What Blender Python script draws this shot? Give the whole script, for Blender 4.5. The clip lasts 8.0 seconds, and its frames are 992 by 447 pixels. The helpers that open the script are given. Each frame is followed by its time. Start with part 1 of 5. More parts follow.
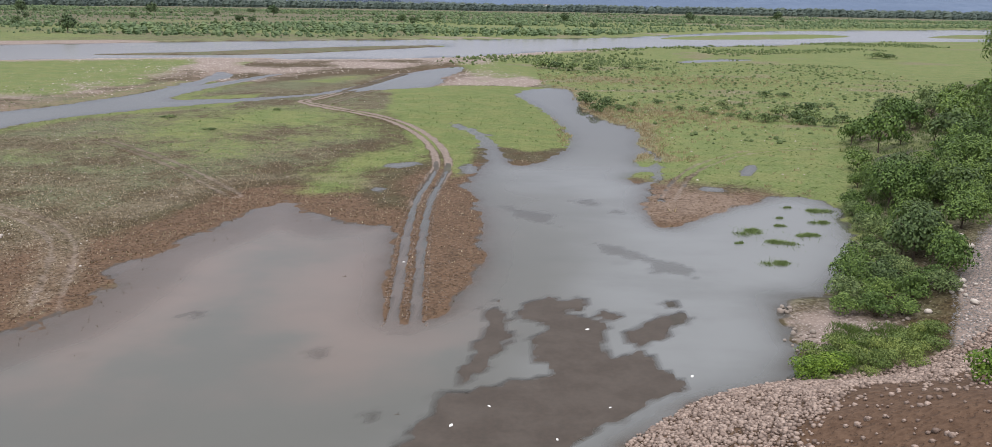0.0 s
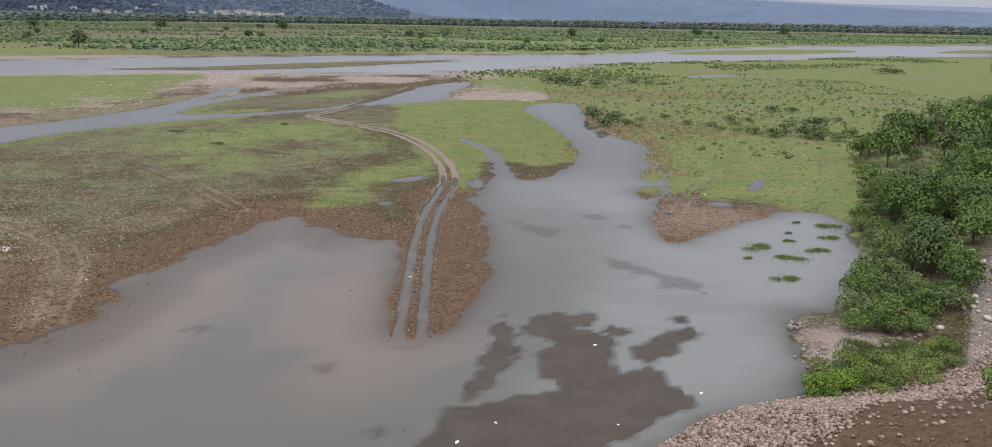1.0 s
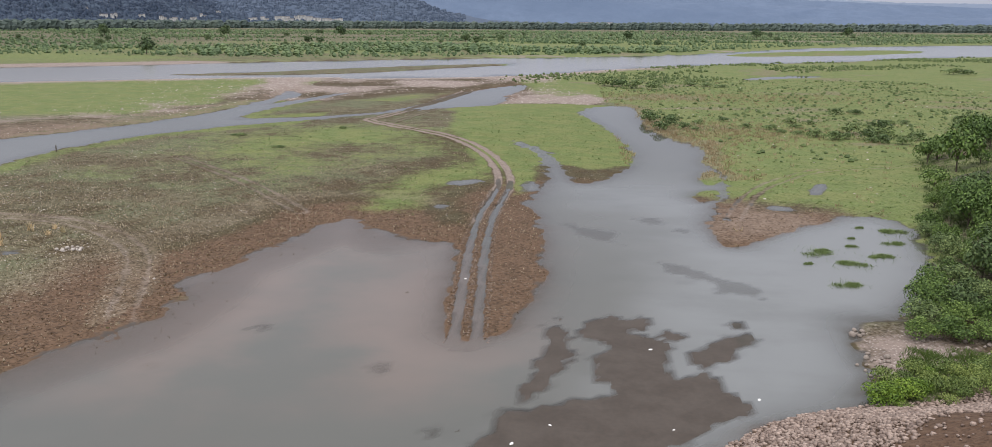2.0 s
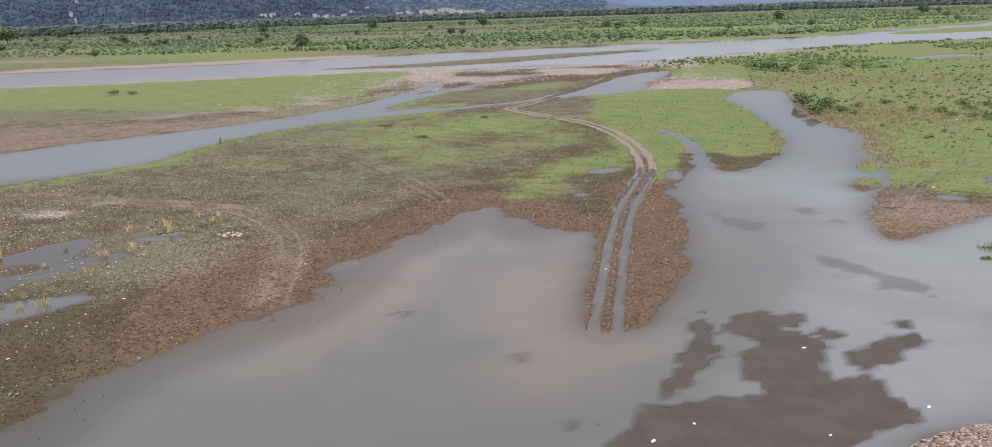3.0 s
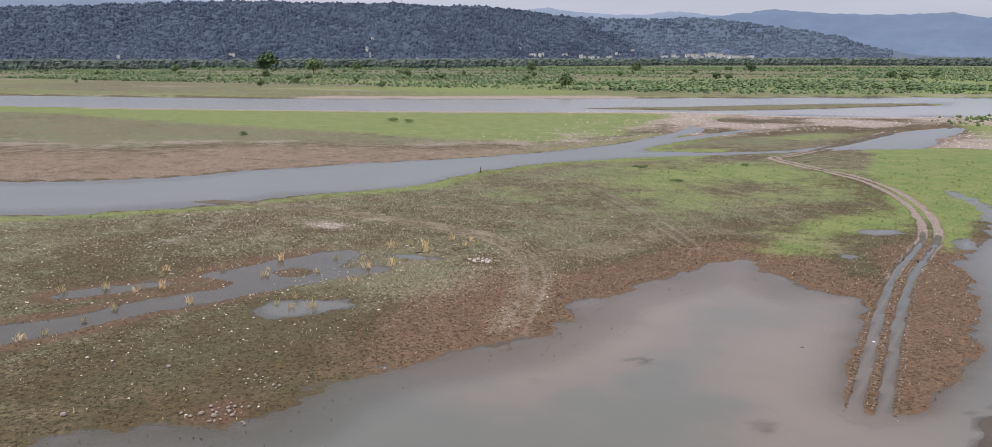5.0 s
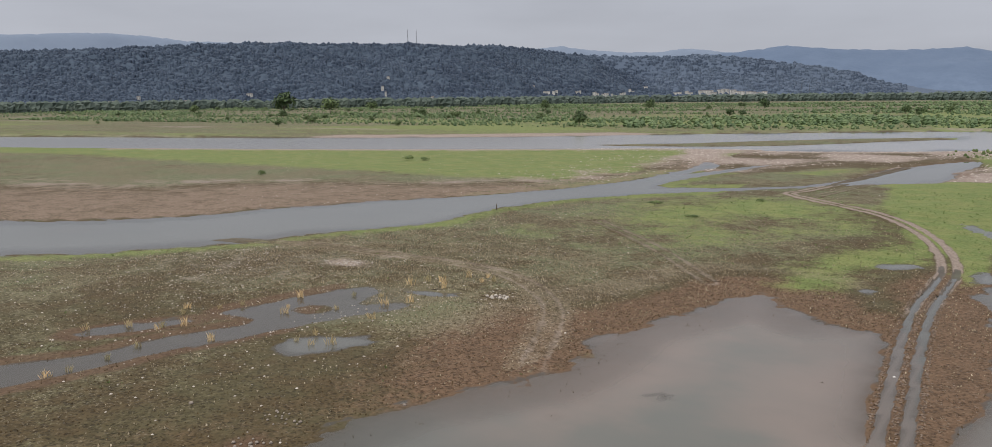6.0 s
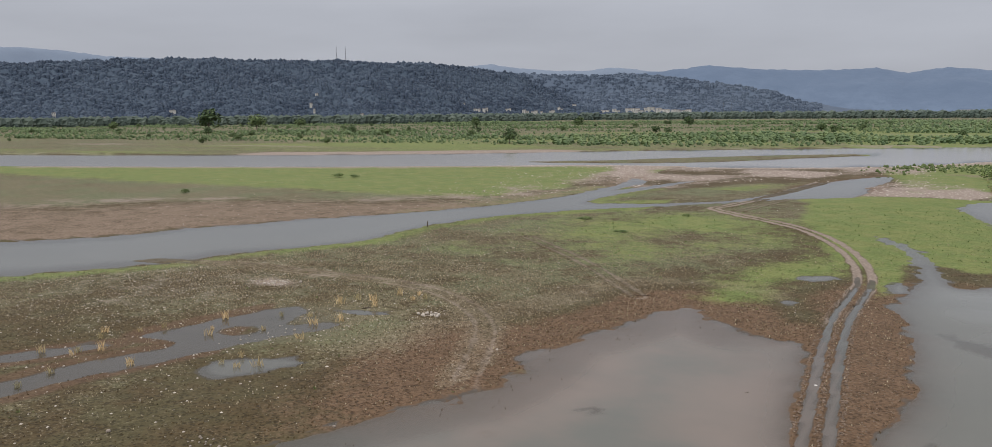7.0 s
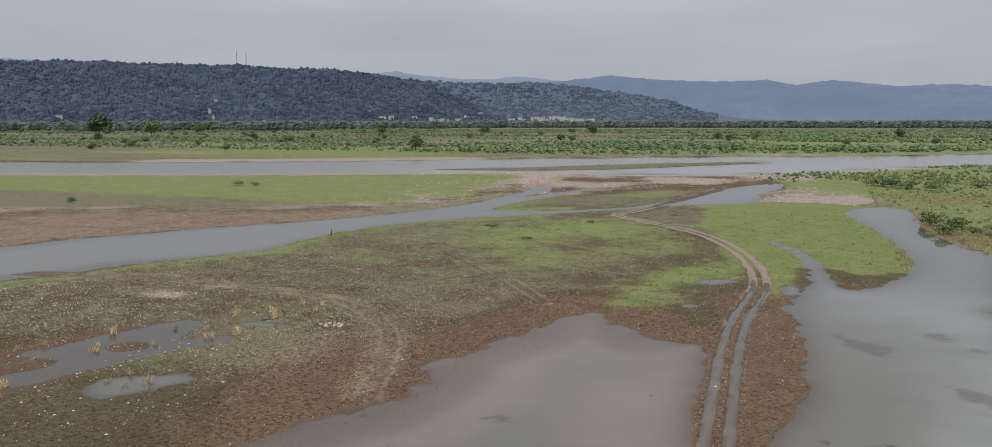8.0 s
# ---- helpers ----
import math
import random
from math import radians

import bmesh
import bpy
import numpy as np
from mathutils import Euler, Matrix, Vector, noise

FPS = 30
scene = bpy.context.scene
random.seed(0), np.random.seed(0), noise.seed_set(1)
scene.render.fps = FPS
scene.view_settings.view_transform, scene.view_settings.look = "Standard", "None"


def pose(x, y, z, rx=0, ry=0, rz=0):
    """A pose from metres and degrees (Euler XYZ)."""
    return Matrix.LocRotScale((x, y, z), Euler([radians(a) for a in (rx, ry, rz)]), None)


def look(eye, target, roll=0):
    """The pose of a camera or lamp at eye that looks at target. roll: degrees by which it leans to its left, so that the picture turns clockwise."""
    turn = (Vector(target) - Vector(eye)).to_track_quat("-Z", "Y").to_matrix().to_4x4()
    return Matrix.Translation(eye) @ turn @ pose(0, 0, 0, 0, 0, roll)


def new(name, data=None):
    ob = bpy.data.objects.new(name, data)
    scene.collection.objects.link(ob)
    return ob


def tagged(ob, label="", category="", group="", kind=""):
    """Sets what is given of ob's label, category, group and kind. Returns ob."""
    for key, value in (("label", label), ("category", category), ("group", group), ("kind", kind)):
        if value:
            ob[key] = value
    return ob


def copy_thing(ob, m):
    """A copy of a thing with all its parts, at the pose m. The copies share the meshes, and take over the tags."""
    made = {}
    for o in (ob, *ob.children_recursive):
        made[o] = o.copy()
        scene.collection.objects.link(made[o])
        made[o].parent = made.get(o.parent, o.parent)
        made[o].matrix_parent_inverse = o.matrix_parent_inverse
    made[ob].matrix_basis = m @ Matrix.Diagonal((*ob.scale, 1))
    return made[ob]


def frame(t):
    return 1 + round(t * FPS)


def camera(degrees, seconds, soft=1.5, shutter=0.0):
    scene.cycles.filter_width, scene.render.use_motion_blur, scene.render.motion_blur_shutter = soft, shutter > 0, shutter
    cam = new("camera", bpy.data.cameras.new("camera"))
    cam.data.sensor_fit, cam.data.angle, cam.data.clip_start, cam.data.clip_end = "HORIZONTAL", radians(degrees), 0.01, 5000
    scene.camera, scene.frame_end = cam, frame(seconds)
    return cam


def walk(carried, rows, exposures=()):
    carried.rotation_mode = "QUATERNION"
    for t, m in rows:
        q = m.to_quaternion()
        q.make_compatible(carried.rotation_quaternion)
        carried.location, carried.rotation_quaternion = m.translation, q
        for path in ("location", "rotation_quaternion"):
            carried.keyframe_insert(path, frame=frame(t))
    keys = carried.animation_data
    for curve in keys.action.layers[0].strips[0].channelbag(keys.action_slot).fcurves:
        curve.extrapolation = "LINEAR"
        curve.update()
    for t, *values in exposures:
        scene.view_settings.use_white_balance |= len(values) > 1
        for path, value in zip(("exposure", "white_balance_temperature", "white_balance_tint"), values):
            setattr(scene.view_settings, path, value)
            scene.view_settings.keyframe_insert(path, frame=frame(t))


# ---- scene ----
cam = camera(62.6, 8.0, soft=0.5)
PATH = [
    (0, (-0.18, 0.00, 22.17), (-0.502, 19.307, 16.956), 0.96),
    (0.5, (-0.18, 0.26, 22.13), (-0.583, 19.608, 17.095), 0.93),
    (1, (-0.18, 0.33, 22.08), (-0.682, 19.720, 17.207), 0.94),
    (1.2, (-0.17, 0.27, 22.14), (-0.735, 19.666, 17.307), 1.14),
    (2.3, (-0.29, 0.05, 22.11), (-2.984, 19.277, 17.299), -0.37),
    (2.5, (-0.33, 0.33, 22.17), (-3.674, 19.432, 17.272), -0.83),
    (3, (-0.43, 0.90, 21.93), (-5.606, 19.553, 16.897), -1.84),
    (3.5, (-0.50, 1.60, 21.62), (-7.783, 19.478, 16.404), -3.07),
    (4, (-0.73, 1.96, 21.59), (-9.962, 18.865, 16.214), -3.74),
    (4.5, (-1.00, 2.16, 21.55), (-11.388, 18.478, 16.472), -0.55),
    (5, (-1.16, 2.21, 21.55), (-11.852, 18.640, 17.582), -0.13),
    (5.2, (-1.20, 2.19, 21.61), (-12.025, 18.615, 18.007), -0.21),
    (6.3, (-0.90, 1.34, 21.65), (-11.950, 17.750, 18.694), -0.68),
    (6.5, (-0.90, 1.34, 21.63), (-11.560, 18.014, 18.776), -0.62),
    (7, (-0.98, 1.66, 21.57), (-10.659, 18.955, 18.896), -0.47),
    (7.5, (-1.07, 2.24, 21.53), (-9.751, 20.070, 18.954), -0.30),
    (8, (-1.17, 2.51, 21.39), (-8.818, 20.818, 18.891), -0.07),
]
EXPOSURES = [(0.0, 0.12, 6330, 12), (1.0, -0.04, 6380, 11), (2.5, 0.10, 6330, 13), (3.5, 0.24, 6300, 14), (4.5, 0.26, 6300, 14), (5.2, 0.11, 6400, 12), (6.3, -0.14, 6660, 9), (8.0, -0.18, 6600, 9)]
walk(cam, [(t, look(eye, target, roll)) for t, eye, target, roll in PATH], EXPOSURES)

# ---------------------------------------------------------------- light
SUN_UP, SUN_AROUND = 58.0, 200.0
world = bpy.data.worlds.new("overcast_sky")
scene.world = world
world.use_nodes = True
wn, wl = world.node_tree.nodes, world.node_tree.links
wn.clear()
w_out, w_bg = wn.new("ShaderNodeOutputWorld"), wn.new("ShaderNodeBackground")
w_sky, w_co = wn.new("ShaderNodeTexSky"), wn.new("ShaderNodeTexCoord")
w_sky.sky_type, w_sky.sun_disc = "NISHITA", False
w_sky.sun_elevation, w_sky.sun_rotation = radians(SUN_UP), radians(SUN_AROUND)
w_sky.dust_density = 4.0
w_sep, w_ramp = wn.new("ShaderNodeSeparateXYZ"), wn.new("ShaderNodeValToRGB")
w_map, w_noise = wn.new("ShaderNodeMapping"), wn.new("ShaderNodeTexNoise")
w_mul, w_mix = wn.new("ShaderNodeMix"), wn.new("ShaderNodeMix")
w_dim = wn.new("ShaderNodeMix")
for n in (w_mul, w_mix, w_dim):
    n.data_type = "RGBA"
w_mul.blend_type = w_dim.blend_type = "MULTIPLY"
# cloud deck: pale at the horizon, brighter overhead
w_ramp.color_ramp.elements[0].position = 0.0
w_ramp.color_ramp.elements[0].color = (0.485, 0.51, 0.585, 1)
w_ramp.color_ramp.elements[1].position = 0.75
w_ramp.color_ramp.elements[1].color = (1.42, 1.40, 1.42, 1)
w_mid = w_ramp.color_ramp.elements.new(0.12)
w_mid.color = (0.525, 0.55, 0.63, 1)
w_map.inputs["Scale"].default_value = (1.6, 1.6, 7.0)
w_noise.inputs["Scale"].default_value = 2.2
w_noise.inputs["Detail"].default_value = 5.0
w_dim.inputs[0].default_value = 1.0
w_dim.inputs[7].default_value = (0.10, 0.10, 0.10, 1)
w_mul.inputs[0].default_value = 0.30
w_mix.inputs[0].default_value = 0.92
wl.new(w_co.outputs["Generated"], w_sep.inputs[0])
wl.new(w_co.outputs["Generated"], w_map.inputs[0])
wl.new(w_map.outputs[0], w_noise.inputs["Vector"])
wl.new(w_sep.outputs["Z"], w_ramp.inputs[0])
wl.new(w_ramp.outputs[0], w_mul.inputs[6])
wl.new(w_noise.outputs["Fac"], w_mul.inputs[7])
wl.new(w_sky.outputs[0], w_dim.inputs[6])
wl.new(w_dim.outputs[2], w_mix.inputs[6])
wl.new(w_mul.outputs[2], w_mix.inputs[7])
wl.new(w_mix.outputs[2], w_bg.inputs["Color"])
w_bg.inputs["Strength"].default_value = 1.15
wl.new(w_bg.outputs[0], w_out.inputs[0])

sun = new("sun", bpy.data.lights.new("sun", "SUN"))
sun.data.energy, sun.data.angle, sun.data.color = 1.75, radians(14), (1.0, 0.96, 0.9)
sun.matrix_world = look((0, 0, 50), (-math.sin(radians(SUN_AROUND)), -math.cos(radians(SUN_AROUND)), 50 - math.tan(radians(SUN_UP))))


# ---------------------------------------------------------------- materials
class Nodes:
    """A node material and short ways to wire it."""

    def __init__(self, name):
        self.m = bpy.data.materials.new(name)
        self.m.use_nodes = True
        self.t = self.m.node_tree
        self.p = self.t.nodes["Principled BSDF"]
        self.co = self.add("ShaderNodeTexCoord").outputs["Object"]

    def add(self, kind):
        return self.t.nodes.new(kind)

    def put(self, value, socket):
        if isinstance(value, bpy.types.NodeSocket):
            self.t.links.new(value, socket)
        else:
            socket.default_value = value if not isinstance(value, tuple) or len(value) != 3 or socket.type != "RGBA" else (*value, 1)

    def noise(self, scale, detail=4.0, rough=0.55, stretch=None):
        n = self.add("ShaderNodeTexNoise")
        n.inputs["Scale"].default_value, n.inputs["Detail"].default_value, n.inputs["Roughness"].default_value = scale, detail, rough
        if stretch:
            m = self.add("ShaderNodeMapping")
            m.inputs["Scale"].default_value = stretch
            self.t.links.new(self.co, m.inputs[0])
            self.t.links.new(m.outputs[0], n.inputs["Vector"])
        else:
            self.t.links.new(self.co, n.inputs["Vector"])
        return n.outputs["Fac"]

    def cells(self, scale):
        n = self.add("ShaderNodeTexVoronoi")
        n.inputs["Scale"].default_value = scale
        self.t.links.new(self.co, n.inputs["Vector"])
        return n

    def math(self, op, a, b=0.0, clamp=False):
        n = self.add("ShaderNodeMath")
        n.operation, n.use_clamp = op, clamp
        self.put(a, n.inputs[0])
        self.put(b, n.inputs[1])
        return n.outputs[0]

    def span(self, x, lo, hi, to0=0.0, to1=1.0):
        n = self.add("ShaderNodeMapRange")
        n.interpolation_type = "SMOOTHSTEP"
        self.put(x, n.inputs[0])
        for i, v in enumerate((lo, hi, to0, to1)):
            n.inputs[i + 1].default_value = v
        return n.outputs[0]

    def mix(self, fac, a, b, blend="MIX"):
        n = self.add("ShaderNodeMix")
        n.data_type, n.blend_type = "RGBA", blend
        self.put(fac, n.inputs[0])
        self.put(a, n.inputs[6])
        self.put(b, n.inputs[7])
        return n.outputs[2]

    def attr(self, name):
        a, s = self.add("ShaderNodeAttribute"), self.add("ShaderNodeSeparateColor")
        a.attribute_name = name
        self.t.links.new(a.outputs["Color"], s.inputs[0])
        return (*s.outputs, a.outputs["Alpha"])

    def bump(self, height, strength, distance):
        n = self.add("ShaderNodeBump")
        n.inputs["Strength"].default_value, n.inputs["Distance"].default_value = strength, distance
        self.put(height, n.inputs["Height"])
        self.t.links.new(n.outputs[0], self.p.inputs["Normal"])

    def random(self):
        return self.add("ShaderNodeObjectInfo").outputs["Random"]

    def island(self):
        return self.add("ShaderNodeNewGeometry").outputs["Random Per Island"]

    def done(self, color, rough, metal=0.0):
        self.put(color, self.p.inputs["Base Color"])
        self.put(rough, self.p.inputs["Roughness"])
        self.p.inputs["Metallic"].default_value = metal
        return self.m


def ground_material():
    k = Nodes("river_bed_soil_and_grass")
    a, b, c_ = k.attr("zone_a"), k.attr("zone_b"), k.attr("zone_c")
    n0, n1, n2, n3 = k.noise(0.17, 4, 0.6), k.noise(0.06, 5), k.noise(0.45, 5, 0.6), k.noise(2.6, 5, 0.65)
    jitter = k.math("ADD", k.math("MULTIPLY", k.math("SUBTRACT", n2, 0.5), 0.9), k.math("MULTIPLY", k.math("SUBTRACT", n3, 0.5), 0.8))
    jitter = k.math("ADD", jitter, k.math("ADD", k.math("MULTIPLY", k.math("SUBTRACT", n1, 0.5), 0.5), k.math("MULTIPLY", k.math("SUBTRACT", n0, 0.5), 0.8)))

    def zone(s, gain=1.0):
        return k.span(k.math("ADD", s, k.math("MULTIPLY", jitter, gain)), 0.22, 0.78)

    n6 = k.noise(1.3, 6, 0.75)

    def speckle(scale, lo, hi, share):
        """Scattered round spots: some of the cells, each with a spot of its own size."""
        v = k.cells(scale)
        pick = k.add("ShaderNodeSeparateColor")
        k.t.links.new(v.outputs["Color"], pick.inputs[0])
        size = k.math("MULTIPLY", v.outputs["Distance"], k.math("ADD", 0.7, k.math("MULTIPLY", pick.outputs[1], 0.9)))
        return k.math("MULTIPLY", k.span(size, hi, lo), k.math("LESS_THAN", pick.outputs[0], share))

    dots = k.math("MAXIMUM", speckle(2.3, 0.22, 0.42, 0.75), speckle(4.1, 0.2, 0.42, 0.6))
    pale = k.math("MAXIMUM", speckle(2.9, 0.14, 0.30, 0.5), speckle(5.3, 0.2, 0.4, 0.35))
    fine = k.span(n6, 0.48, 0.34)
    tone = k.span(n3, 0.30, 0.70)
    patch = k.span(n0, 0.40, 0.62)
    mud = k.mix(tone, (0.052, 0.037, 0.016), (0.086, 0.061, 0.029))
    mud = k.mix(patch, mud, k.mix(tone, (0.056, 0.047, 0.021), (0.088, 0.074, 0.037)))
    rust = k.mix(tone, (0.088, 0.052, 0.030), (0.144, 0.091, 0.056))
    dull = k.mix(tone, (0.094, 0.084, 0.047), (0.164, 0.146, 0.088))
    dull = k.mix(k.span(n1, 0.42, 0.60), dull, k.mix(tone, (0.090, 0.098, 0.051), (0.140, 0.148, 0.080)))
    lush = k.mix(tone, (0.102, 0.142, 0.038), (0.150, 0.192, 0.060))
    lush = k.mix(patch, lush, k.mix(tone, (0.130, 0.156, 0.044), (0.180, 0.202, 0.072)))
    stones = k.cells(4.0)
    pebble = k.mix(k.span(stones.outputs["Distance"], 0.12, 0.42), (0.52, 0.460, 0.425), (0.23, 0.184, 0.160))
    pebble = k.mix(k.span(n2, 0.38, 0.66, 0.0, 0.75), pebble, (0.235, 0.186, 0.158))
    red = k.mix(tone, (0.135, 0.097, 0.071), (0.225, 0.168, 0.128))
    red = k.mix(k.math("MULTIPLY", fine, 0.5), red, (0.12, 0.084, 0.062))
    c = k.mix(zone(a[1], 0.8), mud, rust)
    c = k.mix(zone(a[0]), c, dull)
    lushness = k.math("MULTIPLY", zone(b[1], 0.9), 0.94)
    c = k.mix(lushness, c, lush)
    dry = k.math("SUBTRACT", 1.0, k.math("MULTIPLY", b[0], 2.2), True)
    rough_soil = k.math("MULTIPLY", k.math("SUBTRACT", 1.0, k.math("MULTIPLY", lushness, 0.62)), k.math("SUBTRACT", dry, c_[2], True))
    c = k.mix(k.math("MULTIPLY", zone(c_[1], 0.6), 0.65), c, k.mix(tone, (0.145, 0.114, 0.074), (0.220, 0.180, 0.126)))
    c = k.mix(k.math("MULTIPLY", dots, k.math("MULTIPLY", rough_soil, 0.75)), c, k.mix(1.0, c, (0.40, 0.37, 0.34), "MULTIPLY"))
    pale = k.math("MULTIPLY", pale, k.span(k.math("ADD", k.math("ADD", c_[1], a[0]), k.math("MULTIPLY", k.math("SUBTRACT", n2, 0.5), 1.4)), 0.0, 0.9, 0.12, 1.0))
    c = k.mix(k.math("MULTIPLY", pale, k.math("MULTIPLY", rough_soil, 0.75)), c, (0.40, 0.345, 0.275))
    c = k.mix(k.math("MULTIPLY", fine, k.math("MULTIPLY", rough_soil, 0.45)), c, k.mix(1.0, c, (0.55, 0.55, 0.52), "MULTIPLY"))
    broad = k.noise(0.33, 6, 0.75)
    c = k.mix(k.math("MULTIPLY", k.span(broad, 0.52, 0.36), k.math("MULTIPLY", dry, 0.40)), c, k.mix(1.0, c, (0.66, 0.68, 0.62), "MULTIPLY"))
    c = k.mix(k.math("MULTIPLY", k.span(broad, 0.55, 0.70), k.math("MULTIPLY", dry, 0.40)), c, k.mix(1.0, c, (1.28, 1.22, 1.18), "MULTIPLY"))
    c = k.mix(zone(a[2], 0.9), c, pebble)
    c = k.mix(zone(b[2], 0.8), c, red)
    c = k.mix(k.math("MULTIPLY", zone(c_[2], 0.6), 0.8), c, k.mix(tone, (0.072, 0.041, 0.025), (0.122, 0.074, 0.047)))
    c = k.mix(zone(c_[0], 0.35), c, k.mix(tone, (0.165, 0.128, 0.106), (0.275, 0.226, 0.192)))
    wet = zone(b[0], 0.35)
    c = k.mix(wet, c, k.mix(0.72, k.mix(1.0, c, (0.66, 0.66, 0.68), "MULTIPLY"), k.mix(k.span(n2, 0.35, 0.65), (0.050, 0.045, 0.039), (0.070, 0.063, 0.055))))
    k.bump(k.math("MULTIPLY", k.math("MULTIPLY", k.math("SUBTRACT", 1.0, k.math("MULTIPLY", wet, 0.96)), dry), k.math("ADD", k.math("MULTIPLY", n3, 0.5), k.math("MULTIPLY", dots, -0.5))), 0.8, 0.14)
    rough = k.span(wet, 0.0, 1.0, 0.95, 0.70)
    k.p.inputs["Specular IOR Level"].default_value = 0.3
    return k.done(c, rough)


def water_material():
    k = Nodes("silty_river_water")
    n1, n2 = k.noise(0.03, 5, 0.6), k.noise(0.09, 5, 0.6, (0.55, 1.0, 1.0))
    z = k.attr("silt")
    f = k.math("ADD", k.math("ADD", z[0], k.math("MULTIPLY", k.math("SUBTRACT", n1, 0.5), 1.3)), k.math("MULTIPLY", k.math("SUBTRACT", n2, 0.5), 0.9))
    c = k.mix(k.span(f, 0.15, 0.75), (0.118, 0.119, 0.108), (0.184, 0.147, 0.128))
    # reflected sky painted into the body colour of the eastern lagoon
    f_sky = k.math("ADD", k.math("SUBTRACT", z[0], z[3]), k.math("MULTIPLY", k.math("SUBTRACT", n1, 0.5), 0.5))
    c = k.mix(k.span(f_sky, 0.15, -0.75), c, (0.200, 0.210, 0.210))
    c = k.mix(k.math("MULTIPLY", k.span(n2, 0.45, 0.7), 0.35), c, (0.10, 0.105, 0.098))
    rough = k.math("ADD", 0.025, k.math("MULTIPLY", z[2], 0.13))
    c = k.mix(z[2], c, (0.34, 0.328, 0.316))
    body, clear, gloss = k.add("ShaderNodeBsdfDiffuse"), k.add("ShaderNodeBsdfTransparent"), k.add("ShaderNodeBsdfGlossy")
    depth, surface, fresnel = k.add("ShaderNodeMixShader"), k.add("ShaderNodeMixShader"), k.add("ShaderNodeFresnel")
    k.put(c, body.inputs["Color"])
    clear.inputs[0].default_value = (0.92, 0.90, 0.84, 1)
    k.put(rough, gloss.inputs["Roughness"])
    fresnel.inputs["IOR"].default_value = 1.33
    k.put(z[1], depth.inputs[0])
    for one, two in ((body.outputs[0], depth.inputs[1]), (clear.outputs[0], depth.inputs[2]), (fresnel.outputs[0], surface.inputs[0]), (depth.outputs[0], surface.inputs[1]), (gloss.outputs[0], surface.inputs[2]),
                     (surface.outputs[0], k.t.nodes["Material Output"].inputs[0])):
        k.t.links.new(one, two)
    return k.m


def leaf_material(name, dark, light, by_thing=False, stands=0.0):
    k = Nodes(name)
    c = k.mix(k.island(), dark, light)
    if stands:
        c = k.mix(k.span(k.noise(stands, 4, 0.6), 0.40, 0.62), c, k.mix(1.0, c, (0.66, 0.70, 0.76), "MULTIPLY"))
    if by_thing:
        c = k.mix(k.random(), k.mix(1.0, c, (0.62, 0.68, 0.6), "MULTIPLY"), k.mix(1.0, c, (1.35, 1.25, 1.15), "MULTIPLY"))
    k.p.inputs["Subsurface Weight"].default_value = 0.0
    k.p.inputs["Specular IOR Level"].default_value = 0.25
    return k.done(c, 0.6)


def plain_material(name, dark, light, scale, rough=0.85, bump=0.4, depth=0.03, metal=0.0):
    k = Nodes(name)
    n = k.noise(scale, 5, 0.65)
    c = k.mix(k.span(n, 0.3, 0.7), dark, light)
    c = k.mix(k.math("MULTIPLY", k.noise(scale * 0.14, 3), 0.4), c, k.mix(1.0, c, (0.6, 0.58, 0.55), "MULTIPLY"))
    k.bump(n, bump, depth)
    return k.done(c, rough, metal)


def stone_material(name, dark, light, tint):
    k = Nodes(name)
    c = k.mix(k.island(), dark, light)
    c = k.mix(k.math("MULTIPLY", k.noise(0.7, 3), 0.5), c, tint)
    c = k.mix(k.span(k.noise(14, 4), 0.45, 0.7), c, k.mix(1.0, c, (0.7, 0.67, 0.63), "MULTIPLY"))
    k.bump(k.noise(20, 4), 0.3, 0.02)
    return k.done(c, 0.9)


# forest mottle of two tones, both passed in already blued for haze
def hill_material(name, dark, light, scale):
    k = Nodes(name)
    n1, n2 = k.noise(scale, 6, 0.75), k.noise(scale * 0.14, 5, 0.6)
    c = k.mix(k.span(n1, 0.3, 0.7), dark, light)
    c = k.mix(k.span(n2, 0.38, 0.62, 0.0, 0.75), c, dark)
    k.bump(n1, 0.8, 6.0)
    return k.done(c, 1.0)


M_GROUND, M_WATER = ground_material(), water_material()
M_LEAF = leaf_material("shrub_leaves", (0.034, 0.068, 0.016), (0.142, 0.222, 0.056), True)
M_LEAF_B = leaf_material("bright_leaves", (0.05, 0.10, 0.012), (0.15, 0.24, 0.03), True)
M_LEAF_M = leaf_material("grey_green_leaves", (0.045, 0.078, 0.028), (0.150, 0.208, 0.078), True)
M_WEED = leaf_material("weed_blades", (0.075, 0.120, 0.030), (0.205, 0.265, 0.080), True)
M_FAR_LEAF = leaf_material("far_tree_leaves", (0.050, 0.085, 0.038), (0.115, 0.165, 0.070), True)
M_LEAF_DRY = leaf_material("dry_grass_blades", (0.36, 0.28, 0.16), (0.72, 0.60, 0.40), True)
M_REED = leaf_material("meadow_reeds", (0.19, 0.145, 0.075), (0.42, 0.34, 0.21))
M_STRAW = leaf_material("pale_straw", (0.22, 0.18, 0.11), (0.54, 0.46, 0.34))
M_BLADE = leaf_material("green_grass_blades", (0.09, 0.135, 0.04), (0.17, 0.225, 0.08))
M_TUSSOCK = leaf_material("rank_meadow_tussocks", (0.060, 0.092, 0.030), (0.130, 0.170, 0.060))
M_STUB = leaf_material("brown_stubble", (0.042, 0.028, 0.012), (0.165, 0.112, 0.054))
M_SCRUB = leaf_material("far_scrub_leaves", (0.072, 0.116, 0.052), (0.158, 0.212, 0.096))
M_BARK = plain_material("bark", (0.05, 0.038, 0.028), (0.13, 0.10, 0.075), 9.0)
